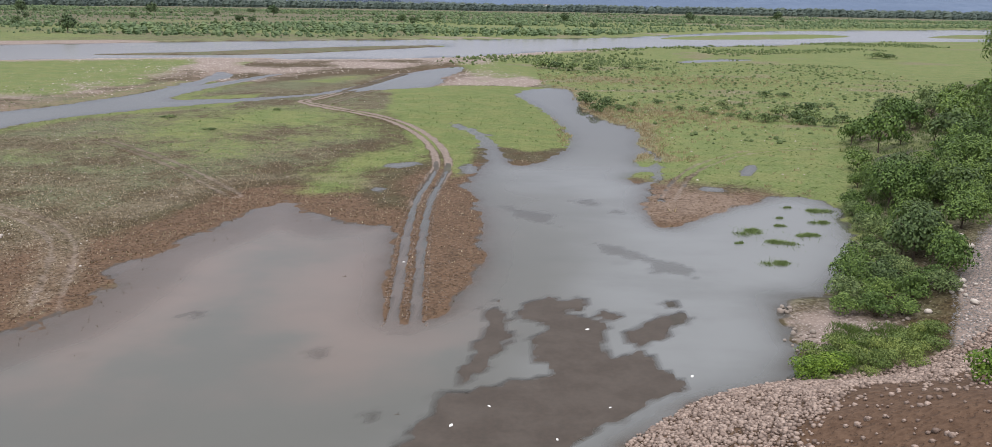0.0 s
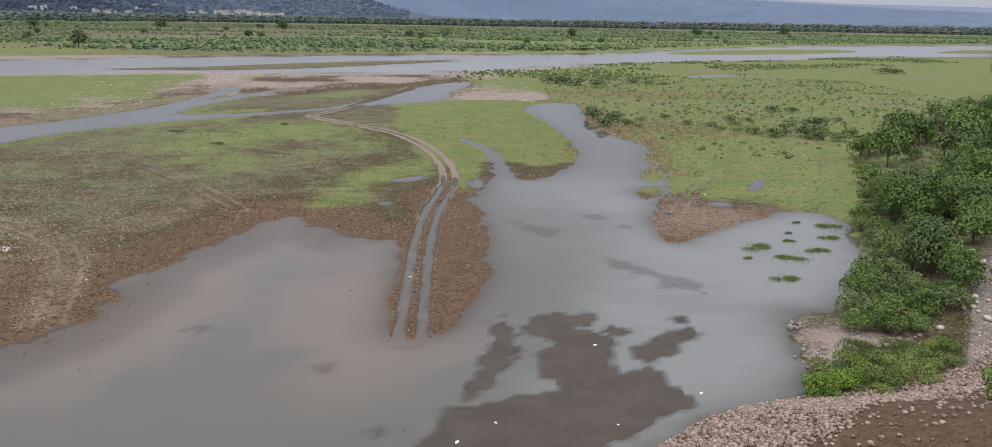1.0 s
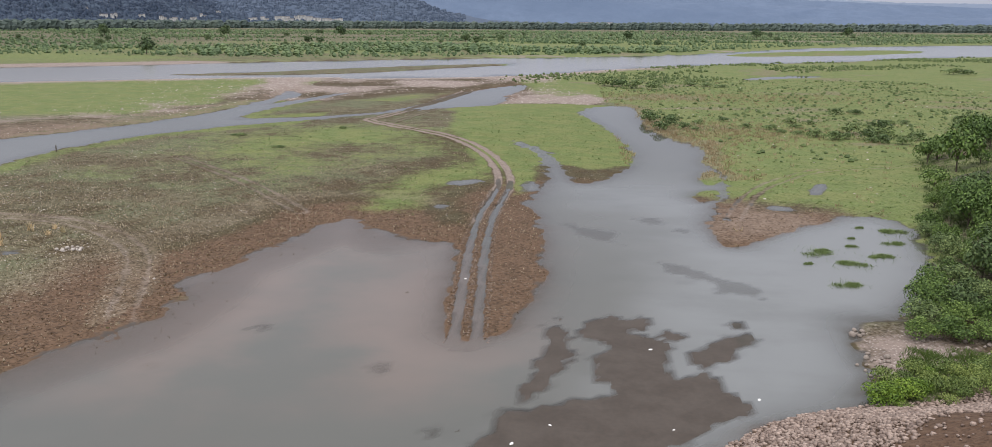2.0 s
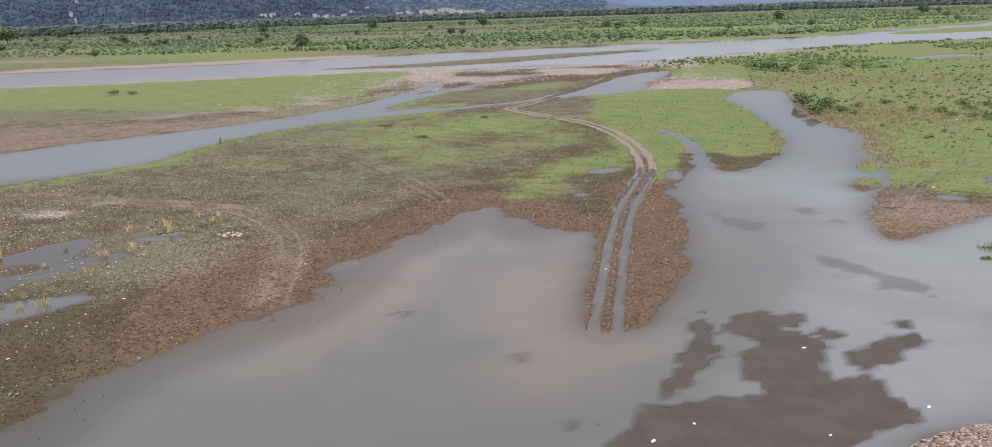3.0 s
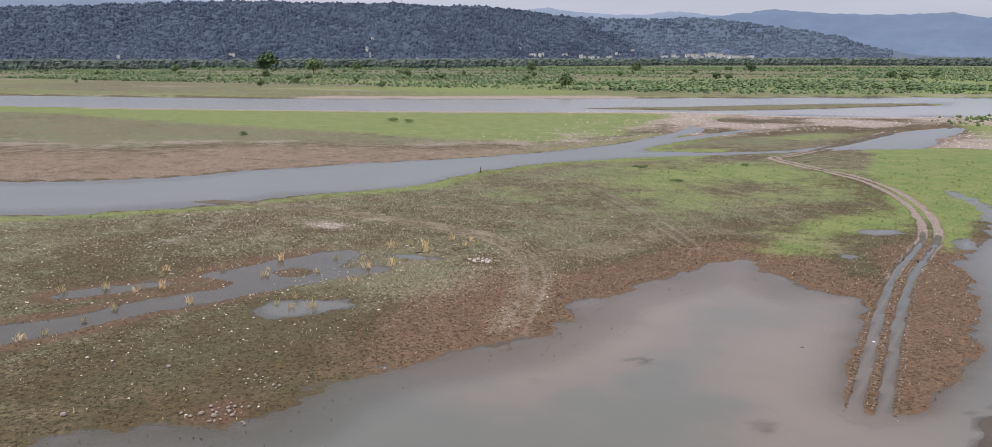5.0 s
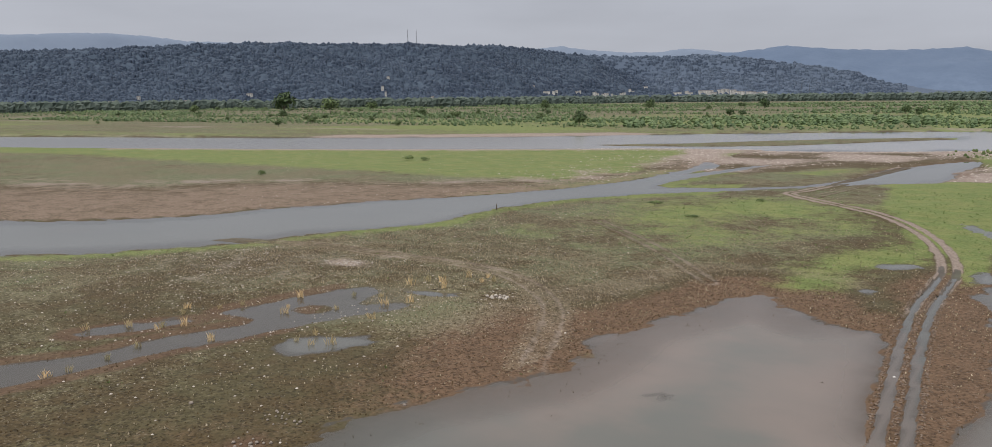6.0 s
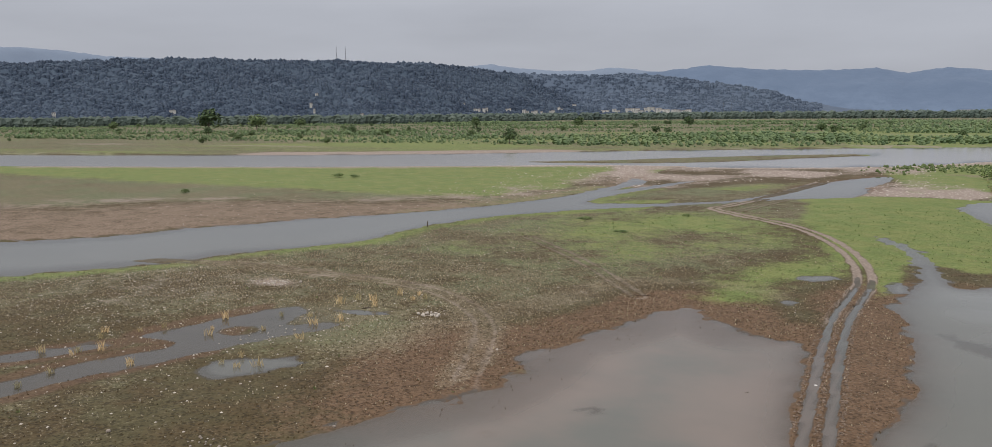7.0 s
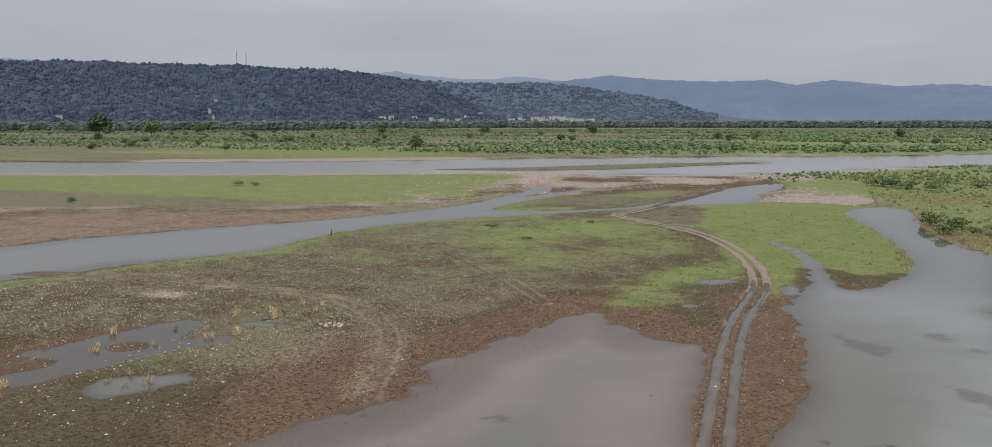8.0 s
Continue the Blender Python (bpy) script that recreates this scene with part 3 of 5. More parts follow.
def zones(x, y, r):
    """Weights of dull grass, rust-brown stubble, gravel / wetness, lush grass, red soil / packed track mud, pale dry straw, dark moist soil."""
    d, far, lag = r["d"], r["far"], r["lag"]
    land = d > 0
    n = fbm(x, y, 18, 61, 4)
    east = (smooth(x, 8, 14) + (y > 232) * smooth(x + (y - 232) * 0.15, -14, -2)).clip(0, 1) * smooth(y, 74, 82) * smooth(y, 1200, 500)
    bar = (lag > -95) & (x < 12) & (r["chn"] < 0) & (r["riv"] < -40) & (y < 225)
    point = (inside_distance(POINT_LAND, x, y) > -4) & (r["chn"] < 0) & (r["riv"] > -330) & (x < -60) & (y < 320)
    beyond = (r["riv"] < 0) & (y > 420 + 0.5 * np.clip(x, -600, 0)) & (y > 1.05 * x + 330)
    middle = smooth(near_outline(MIDDLE_BAR, x, y, 30) + 5 * n, -6, 4) * ~bar
    shore = -lag
    beside = line_distance(TRACK, x, y)
    heaps = np.maximum(blob(x, y, -41.2, 32.4, 2.2, 2.0), 0.7 * blob(x, y, -40.6, 25.3, 2.0, 1.0))
    rust = bar * smooth(shore + 3.5 * n, 10.5, 3.5) * (0.95 + 0.3 * n) * (1 - 0.9 * smooth(y, 108, 122)) * (0.30 + 0.70 * smooth(y + 0.4 * (x + 40), 36, 56))
    rust = np.maximum(rust, bar * 0.95 * blob(x, y, -41, 60, 8, 15, 10))
    grass = bar * (0.04 + 0.50 * smooth(shore, 8, 26) + 0.34 * n) - bar * 0.30 * blob(x, y, -74, 62, 22, 24) + bar * 0.5 * blob(x, y, -50, 62, 9, 14, 25) + bar * 0.18 * blob(x, y, -56, 34, 18, 16)
    tip = smooth(x + 0.22 * (y - 150) + 4 * n, -22, -14) * smooth(y, 118, 132)
    lush = bar * (1.25 * tip * smooth(shore + 2 * n + 6 * smooth(y, 124, 134), 1.5, 6) + 0.80 * blob(x, y, -18.5, 116, 6, 15, -22) * (1 + 0.8 * n) + 0.66 * blob(x, y, -21, 98, 5, 8, -20) * (1 + n) + 0.62 * blob(x, y, -46, 150, 26, 32, 20) * (1 + 1.2 * n) + 0.75 * blob(x, y, -7, 116, 2.6, 16)
                  + 0.6 * smooth(r["chn"], -9, -3) * (x < -60) + 0.25 * blob(x, y, -62, 112, 26, 16) * (1 + 1.5 * n)) * (1 - 0.7 * smooth(shore, 3, 0.5) * smooth(y, 130, 122))
    gravel = bar * (0.30 * blob(x, y, -85, 70, 25, 20) + 0.7 * blob(x, y, -76.0, 77.4, 2.6, 1.6) + 0.6 * blob(x, y, -49.0, 73.0, 1.6, 1.2) + 0.10 * blob(x, y, -60, 95, 40, 15))
    tan = bar * smooth(np.abs(shore - 13 + 3 * n), 6.5, 2) * smooth(y, 50, 62) * smooth(y, 112, 98) * 0.5
    dark = bar * np.maximum(1.0 * smooth(r["pond"] + 1.2 * n, -4.0, -0.8) * (x + 0.55 * (y - 57) < -61), 0.35 * smooth(r["pond"], -1.2, 0.0))
    dark = np.maximum(dark, 0.9 * heaps)
    away = -r["chn"] + 9 * n
    bare_width = 12 + 46 * smooth(y, 185, 130)
    grass = grass + point * (0.78 + 0.4 * n) * smooth(away - bare_width, -26, 22)
    lush = lush + point * (0.16 * smooth(r["riv"] + 12 * n, -110, -50) + 0.62 * smooth(r["riv"] + 10 * n, -48, -24) + 1.1 * smooth(y, 165, 195) * smooth(away, 8, 18))
    gravel = gravel + point * (0.5 * smooth(np.abs(away - bare_width - 2), 34, 2) * (0.55 + 1.1 * fbm(x, y, 14, 87, 3)) + 0.12) * smooth(away - bare_width, 34, 8) * smooth(x, -88, -100)
    rust = rust + point * 0.15 * smooth(away - bare_width, 4, -12)
    gravel = gravel + middle * (0.52 + 1.1 * fbm(x, y, 26, 63, 4) + 0.4 * smooth(r["riv"], -34, -12) - 1.1 * blob(x, y, -55, 226, 9, 34, -27))
    grass = grass + middle * (0.9 * blob(x, y, -55, 226, 9, 36, -27) + 0.5 * blob(x, y, -20, 232, 18, 8) + 0.4 * smooth(fbm(x, y, 30, 65, 3), 0.15, 0.5))
    lush = lush + middle * (0.75 * blob(x, y, -52, 232, 6, 28, -27) + 0.6 * blob(x, y, -12, 236, 13, 5) + 0.7 * blob(x, y, 2, 219, 9, 5) + 0.6 * blob(x, y, 2, 300, 12, 10))
    dark = np.maximum(dark, middle * 0.55 * smooth(np.maximum(r["chn"], lag), -9, -1.5) * (0.6 + n))
    rust = rust + middle * 0.35
    strip = smooth(r["riv"], -26, -6) * (r["riv"] < 3) * (y < 430) * (x > -340) * (x < 60)
    gravel = np.maximum(gravel, 0.9 * strip)
    spit = east * blob(x, y, 22, 92, 12, 12, 0)
    grass = grass + east * (0.75 + 0.4 * n)
    lush = lush + east * (0.78 + 0.6 * n + 0.9 * blob(x, y, 42, 130, 26, 24) + 0.35 * smooth(y, 180, 240) - 1.4 * spit)
    rust = rust + east * 0.75 * spit + east * 0.55 * blob(x, y, 30, 172, 20, 16) + 0.5 * east * smooth(shore, 5, 1)
    grass = grass - 0.8 * east * spit
    tan = np.maximum(tan, east * 0.75 * smooth(fbm(x, y * 2.0, 24, 69, 3), 0.12, 0.45) * smooth(y, 125, 150))
    tan = np.maximum(tan, 0.7 * east * smooth(shore + 2 * n, 6, 2) * smooth(y, 112, 124))
    grass = grass + beyond * (0.72 + 0.4 * n)
    lush = lush + beyond * (0.52 + 0.7 * fbm(x, y * 2.5, 160, 67, 3)) * smooth(r["riv"], -700, -200)
    gravel = gravel + beyond * (0.42 * smooth(r["riv"], -14, -2) + 0.5 * smooth(fbm(x, y * 4, 170, 71, 3), 0.3, 0.6))
    rest = land & ~bar & ~point & ~beyond & (middle < 0.5) & (east < 0.5)
    grass = grass + rest * 0.7
    # wheel ruts are bare, the east bank is leaf litter, the stone-faced bank is rubble and red soil
    west = line_distance(TRACK_WEST, x, y)
    faint = np.minimum.reduce([line_distance(q, x, y) for q in (TRACK_BRANCH, TRACK_FAINT, TRACK_EAST)])
    ruts = np.maximum(smooth(np.abs(beside - 0.85) + 0.25 * fbm(x, y, 2.2, 57, 3), 0.55, 0.2), 0.75 * smooth(beside + 0.4 * fbm(x, y, 3, 58, 2), 1.75, 1.2) * smooth(beside, 0.1, 0.4))
    track = ruts * smooth(y, 80, 94)
    track = np.maximum(track, 0.46 * np.maximum(smooth(np.abs(west - 0.95) + 0.3 * fbm(x, y, 2, 59, 3), 0.5, 0.15), 0.62 * smooth(west, 1.9, 1.3)) * smooth(y, 46, 58))
    track = np.maximum(track, 0.46 * smooth(np.abs(faint - 0.8) + 0.3 * fbm(x, y, 2, 59, 3), 0.6, 0.15)) * (r["h"] > -0.02)
    tan = np.maximum(tan, 0.5 * smooth(west + 1.2 * n, 3.2, 1.5) * (shore > 2))
    bare = np.clip(track * 1.2, 0, 1)
    grass, lush, rust = grass * (1 - bare), lush * (1 - bare), rust * (1 - 0.6 * bare)
    bank = smooth(r["wood"], -1, 2)
    grass, lush = grass * (1 - 0.3 * bank), lush * (1 - 0.7 * bank)
    path = smooth(r["side"], 2.0, 1.5) * (y > 44)
    stone = smooth(r["toe"], 0.0, 0.6)
    edge = 8.4 - 0.25 * np.clip(x - 12, 0, 18)
    soil = stone * np.maximum(smooth(r["toe"] + 1.6 * fbm(x, y, 3, 77, 3) - edge, -1.2, 1.0), smooth(np.abs(r["toe"] - 3.2 + 0.5 * n), 0.9, 0.3) * smooth(x, 15, 19))
    gravel = np.where(stone > 0, 0.30 * (1 - soil), np.maximum(gravel, 0.8 * path))
    grass, lush = grass * (1 - 0.8 * blob(x, y, 25, 54, 7, 9)), lush * (1 - blob(x, y, 25, 54, 8, 10))
    gravel = np.maximum(gravel, 0.75 * blob(x, y, 23.5, 54, 6, 7) * (r["toe"] < 0) * land)
    for_soil = np.maximum(0.25 * soil, 0.62 * point * smooth(away - bare_width, 32, -30) * (1 - stone))
    for_soil = np.maximum(for_soil, np.maximum(0.7 * east * spit, 0.2 * middle * (0.7 + n)) * (1 - stone))
    grass, lush, rust = (v * (1 - stone) * (1 - path) for v in (grass, lush, rust))
    rust = np.maximum(rust, stone)
    wet = np.maximum(smooth(r["h"], 0.045, -0.01) * (stone < 0.5), smooth(r["mud"], -0.5, 0.2) * (d < 0))
    wet = np.where((d < 0) & (r["mud"] < -0.5), 0.5 * wet, wet)
    wet = np.maximum(wet, 0.5 * blob(x, y, -58, 60, 9, 16, 25) * land * (0.8 + n))
    wet = np.maximum(wet, smooth(r["low"], -0.3, 0.3) * (d < 0))
    wet = np.maximum(wet, 0.9 * smooth(r["still"], -0.35, 0.1))
    clip = lambda v: np.clip(v, 0, 1)  # noqa: E731
    dark = np.maximum(dark, 0.75 * soil)
    return clip(grass), clip(rust), clip(gravel), clip(wet), clip(lush), clip(for_soil), clip(track), clip(tan), clip(dark)


# ---------------------------------------------------------------- mesh helpers
def mesh_from(name, verts, faces, material, smooth_faces=True):
    """A mesh from an array of places and an array of equal-sided faces."""
    verts, faces = np.asarray(verts, np.float32), np.asarray(faces, np.int32)
    me = bpy.data.meshes.new(name)
    sides = faces.shape[1]
    me.vertices.add(len(verts))
    me.vertices.foreach_set("co", verts.ravel())
    me.loops.add(faces.size)
    me.loops.foreach_set("vertex_index", faces.ravel())
    me.polygons.add(len(faces))
    me.polygons.foreach_set("loop_start", np.arange(0, faces.size, sides, dtype=np.int32))
    me.polygons.foreach_set("use_smooth", np.full(len(faces), smooth_faces))
    me.update(calc_edges=True)
    me.materials.append(material)
    return me


def grid_faces(nx, ny):
    i = (np.arange(ny - 1)[:, None] * nx + np.arange(nx - 1)[None]).ravel()
    return np.stack([i, i + 1, i + nx + 1, i + nx], 1)


def scattered(name, shape, places, scales, turns, material, label, category, tilt=None, flat=1.0, smooth_faces=False):
    """Many small copies of one shape, joined into one mesh of kind stuff."""
    v, f = shape
    n, k = len(places), len(v)
    c, s = np.cos(turns)[:, None], np.sin(turns)[:, None]
    sx = np.asarray(scales, float)[:, None]
    vx, vy, vz = v[None, :, 0] * sx, v[None, :, 1] * sx, v[None, :, 2] * sx * flat
    if tilt is not None:
        vx = vx + vz * tilt[:, None]
    out = np.stack([c * vx - s * vy, s * vx + c * vy, vz], -1) + np.asarray(places)[:, None]
    faces = (f[None] + (np.arange(n) * k)[:, None, None]).reshape(-1, f.shape[1])
    return tagged(new(name, mesh_from(name, out.reshape(-1, 3), faces, material, smooth_faces)), label, category, kind="stuff")


def lump(seed, rings=3, around=6, rough=0.25):
    """A rough closed pebble of triangles, about 1 across, sitting on its base."""
    rng = np.random.default_rng(seed)
    v = [(0, 0, -0.5)]
    for a in range(1, rings + 1):
        th = math.pi * a / (rings + 1)
        for b in range(around):
            ph = 2 * math.pi * (b + 0.5 * (a % 2)) / around
            k = 0.5 * (1 + rough * rng.uniform(-1, 1))
            v.append((k * math.sin(th) * math.cos(ph), k * math.sin(th) * math.sin(ph), -k * math.cos(th)))
    v.append((0, 0, 0.5))
    f = [(0, 1 + (b + 1) % around, 1 + b) for b in range(around)]
    for a in range(rings - 1):
        o = 1 + a * around
        for b in range(around):
            p, q = o + b, o + (b + 1) % around
            f += [(p, q, p + around), (q, q + around, p + around)]
    o, top = 1 + (rings - 1) * around, len(v) - 1
    f += [(o + b, o + (b + 1) % around, top) for b in range(around)]
    return np.array(v), np.array(f)


def tuft(seed, blades, spread, width, lean):
    """A tuft of tapering blades, 1 high."""
    rng = np.random.default_rng(seed)
    v, f = [], []
    for _ in range(blades):
        a, r, h = rng.uniform(0, 6.283), spread * rng.uniform(0, 1) ** 0.5, rng.uniform(0.55, 1.0)
        px, py, t = r * math.cos(a), r * math.sin(a), rng.uniform(0, 6.283)
        lx, ly = lean * rng.normal(), lean * rng.normal()
        wx, wy = width * math.cos(t), width * math.sin(t)
        o = len(v)
        v += [(px - wx, py - wy, 0), (px + wx, py + wy, 0), (px + lx * 0.4 + wx * 0.7, py + ly * 0.4 + wy * 0.7, h * 0.6), (px + lx, py + ly, h)]
        f += [(o, o + 1, o + 2), (o, o + 2, o + 3)]
    return np.array(v), np.array(f)


def leaf_ball(seed, leaves, radius, height, size, hollow=0.45, lobes=7, clump=(0.32, 0.62)):
    """A crown: leaf clusters over several rounded, uneven lobes, with gaps between."""
    rng = np.random.default_rng(seed)
    turn = rng.uniform(0, 6.283, lobes)
    out = 0.62 * np.sqrt((np.arange(lobes) + 0.5) / lobes)
    around = np.arange(lobes) * 2.4 + 0.3 * turn
    centres = np.stack([out * np.cos(around) * radius, out * np.sin(around) * radius, height * (0.14 + 0.60 * (1 - out ** 2) * rng.uniform(0.55, 1.15, lobes))], 1)
    sizes = rng.uniform(*clump, lobes)
    k = rng.integers(0, lobes, leaves)
    w = rng.normal(size=(leaves, 3))
    w[:, 2] = np.where(w[:, 2] < -0.9, -w[:, 2], w[:, 2])
    w /= np.linalg.norm(w, axis=1)[:, None]
    p = centres[k] + w * (radius, radius, height * 0.55) * (sizes[k] * rng.uniform(hollow, 1.0, leaves) ** 0.5)[:, None]
    p[:, 2] = np.where(p[:, 2] < 0.02 * height, np.abs(p[:, 2]) * 0.4, p[:, 2])
    nrm = w + rng.normal(0, 0.42, (leaves, 3)) + (0, 0, 0.35)
    nrm /= np.linalg.norm(nrm, axis=1)[:, None]
    t = np.cross(nrm, rng.normal(size=(leaves, 3)))
    t /= np.linalg.norm(t, axis=1)[:, None] + 1e-9
    b = np.cross(nrm, t)
    s = (size * rng.uniform(0.6, 1.25, leaves))[:, None]
    v = np.stack([p - t * s, p + b * s * 0.62, p + t * s, p - b * s * 0.62], 1).reshape(-1, 3)
    o = 4 * np.arange(leaves)[:, None]
    return v, np.stack([o + (0, 1, 2), o + (0, 2, 3)], 1).reshape(-1, 3)


def crown(seed, domes=1, around=5, skirt=0.0):
    """A far tree or bush, about 1 across: uneven domes widest near the ground."""
    g = np.random.default_rng(seed)
    vs, fs = [], []
    for i in range(domes):
        o, k = len(vs), g.uniform(0.7, 1.0) if domes > 1 else 1.0
        cx, cy = (g.uniform(-0.25, 0.25, 2) if domes > 1 else (0.0, 0.0))
        for z, r in ((0.0, 0.42), (0.30, 0.52), (0.62, 0.34)):
            for b in range(around):
                a = 6.283 * (b + z) / around
                q = r * g.uniform(0.7, 1.2) * k
                vs.append((cx + q * math.cos(a), cy + q * math.sin(a), z * k * g.uniform(0.8, 1.15) - skirt * (z == 0)))
        vs.append((cx, cy, 0.85 * k))
        for ring in range(2):
            for b in range(around):
                p, q = o + ring * around + b, o + ring * around + (b + 1) % around
                fs += [(p, q, q + around), (p, q + around, p + around)]
        fs += [(o + 2 * around + b, o + 2 * around + (b + 1) % around, o + 3 * around) for b in range(around)]
    return np.array(vs), np.array(fs)


def part(name, bm, material, parent, label=""):
    """One mesh under a thing or a part, from a bmesh or a mesh."""
    if isinstance(bm, bmesh.types.BMesh):
        me = bpy.data.meshes.new(name)
        bm.to_mesh(me)
        bm.free()
        me.materials.append(material)
    else:
        me = bm
    ob = new(name, me)
    ob.parent = parent
    return tagged(ob, label)


def thing(name, label, category, group=""):
    ob = new(name)
    ob.empty_display_size = 0.2
    return tagged(ob, label, category, group)


def tube(bm, a, b, ra, rb, sides=7):
    """A tapered round limb from a to b."""
    a, b = Vector(a), Vector(b)
    q = (b - a).to_track_quat("Z", "Y")
    rings = [[bm.verts.new(p + q @ Vector((r * math.cos(6.2832 * i / sides), r * math.sin(6.2832 * i / sides), 0))) for i in range(sides)] for p, r in ((a, ra), (b, rb))]
    for i in range(sides):
        j = (i + 1) % sides
        bm.faces.new((rings[0][i], rings[0][j], rings[1][j], rings[1][i]))
    bm.faces.new(rings[1])


def box(bm, x0, x1, y0, y1, z0, z1):
    m = Matrix.Translation(((x0 + x1) / 2, (y0 + y1) / 2, (z0 + z1) / 2)) @ Matrix.Diagonal((x1 - x0, y1 - y0, z1 - z0, 1))
    bmesh.ops.create_cube(bm, size=1, matrix=m)


# ---------------------------------------------------------------- ground and water
def spaced(lo, a, b, hi, step, grow):
    """Even steps from a to b, widening ones out to lo and hi."""
    mid = list(np.arange(a, b + step / 2, step))
    up, s, p = [], step, mid[-1]
    while p < hi:
        s *= grow
        p += s
        up.append(p)
    down, s, p = [], step, mid[0]
    while p > lo:
        s *= grow
        p -= s
        down.append(p)
    return np.array(down[::-1] + mid + up)


GX, GY = spaced(-4700, -80, 38, 4700, 0.48, 1.06), spaced(-1200, 22, 190, 4700, 0.48, 1.045)
GX = np.unique(np.concatenate([GX[(GX < -46) | ((GX > -29) & (GX < -16)) | (GX > 0)], np.arange(-46, -29, 0.25), np.arange(-16, 0, 0.2)]).round(3))
gx, gy = (v.ravel() for v in np.meshgrid(GX, GY))
R = relief(gx, gy)
Z = zones(gx, gy, R)
ground_mesh = mesh_from("ground", np.stack([gx, gy, R["h"]], 1), grid_faces(len(GX), len(GY)), M_GROUND)
for name, three in (("zone_a", Z[:3]), ("zone_b", Z[3:6]), ("zone_c", Z[6:])):
    layer = ground_mesh.attributes.new(name, "FLOAT_COLOR", "POINT")
    layer.data.foreach_set("color", np.stack([*three, np.ones_like(gx)], 1).astype(np.float32).ravel())
tagged(new("ground", ground_mesh), "flat river plain of grassy silt bars and gravel", "ground", kind="structure")

WX, WY = spaced(-4600, -80, 38, 4600, 0.58, 1.10), spaced(-1100, 24, 106, 4600, 0.58, 1.09)
wx, wy = (v.ravel() for v in np.meshgrid(WX, WY))
water_mesh = mesh_from("water", np.stack([wx, wy, 0 * wx], 1), grid_faces(len(WX), len(WY)), M_WATER)
W = relief(wx, wy)
w_spit = line_distance(rounded(BAR_SHORE[9:28], 1, False), wx, wy)
# below zero, to the east, it marks water coloured paler for reflected sky
silt = (0.6 * smooth(w_spit + 6 * fbm(wx, wy, 12, 81), 20, 2) + 0.12 + 0.2 * fbm(wx, wy, 30, 83, 3) - 0.8 * smooth(wx + 0.08 * (wy - 60), -14, 12)) * (W["lag"] > -3) * smooth(wy, 130, 95)
clear = 0.03 + 0.9 * np.exp(np.minimum(W["h"], 0) / 0.085)
clear = np.maximum(clear, 0.88 * smooth(W["pond"], -1.0, 0.2))
running = smooth(W["riv"], -6, 6) 
layer = water_mesh.attributes.new("silt", "FLOAT_COLOR", "POINT")
layer.data.foreach_set("color", np.stack([np.clip(silt, 0, 1), np.clip(clear, 0, 1), np.clip(running, 0, 1), np.clip(-silt, 0, 1)], 1).astype(np.float32).ravel())
tagged(new("water", water_mesh), "shallow silty grey-brown river water", "water", kind="structure")


def height_at(x, y):
    return relief(np.asarray(x, float), np.asarray(y, float))["h"]


# ---------------------------------------------------------------- hills behind the plain
def crest(points, theta):
    """The crest's rise over the horizon (tangent) at a bearing, degrees to the left of north."""
    t, e = np.array(sorted(points)).T
    return np.interp(theta, t, e)


def ridge(name, points, base, back, material, label, seed, rows, step, spur, bumps):
    """A wooded ridge in a ring of bearings, from its foot to behind its crest."""
    th = np.arange(-48, 84, step)
    s = np.linspace(0, 1.35, rows)
    T, S = np.meshgrid(th, s)
    foot = base(T)
    crest_r = foot + back
    r = foot + back * S
    x, y = -np.sin(np.radians(T)) * r, np.cos(np.radians(T)) * r
    top = 22 + crest(points, T) * crest_r
    form = np.where(S < 1, np.sin(np.clip(S, 0, 1) * math.pi / 2) ** 1.15, 1 - 1.2 * (S - 1) ** 2)
    z = 1.5 + (top - 1.5) * form
    z = z * (1 - spur * smooth(S, 1.0, 0.6) * smooth(S, 0.0, 0.15) * (0.5 + 0.5 * fbm(x, y, 420, seed, 4)))
    z = z + bumps * fbm(x, y, 20, seed + 5, 3) * smooth(S, 0.02, 0.2) + 1.3 * bumps * fbm(x, y, 150, seed + 8, 2) * smooth(S, 0.1, 0.4) * smooth(S, 1.02, 0.8)
    ob = new(name, mesh_from(name, np.stack([x, y, z], -1).reshape(-1, 3), grid_faces(len(th), rows), material))
    return tagged(ob, label, "hills", kind="structure"), (T, S, x, y, z)


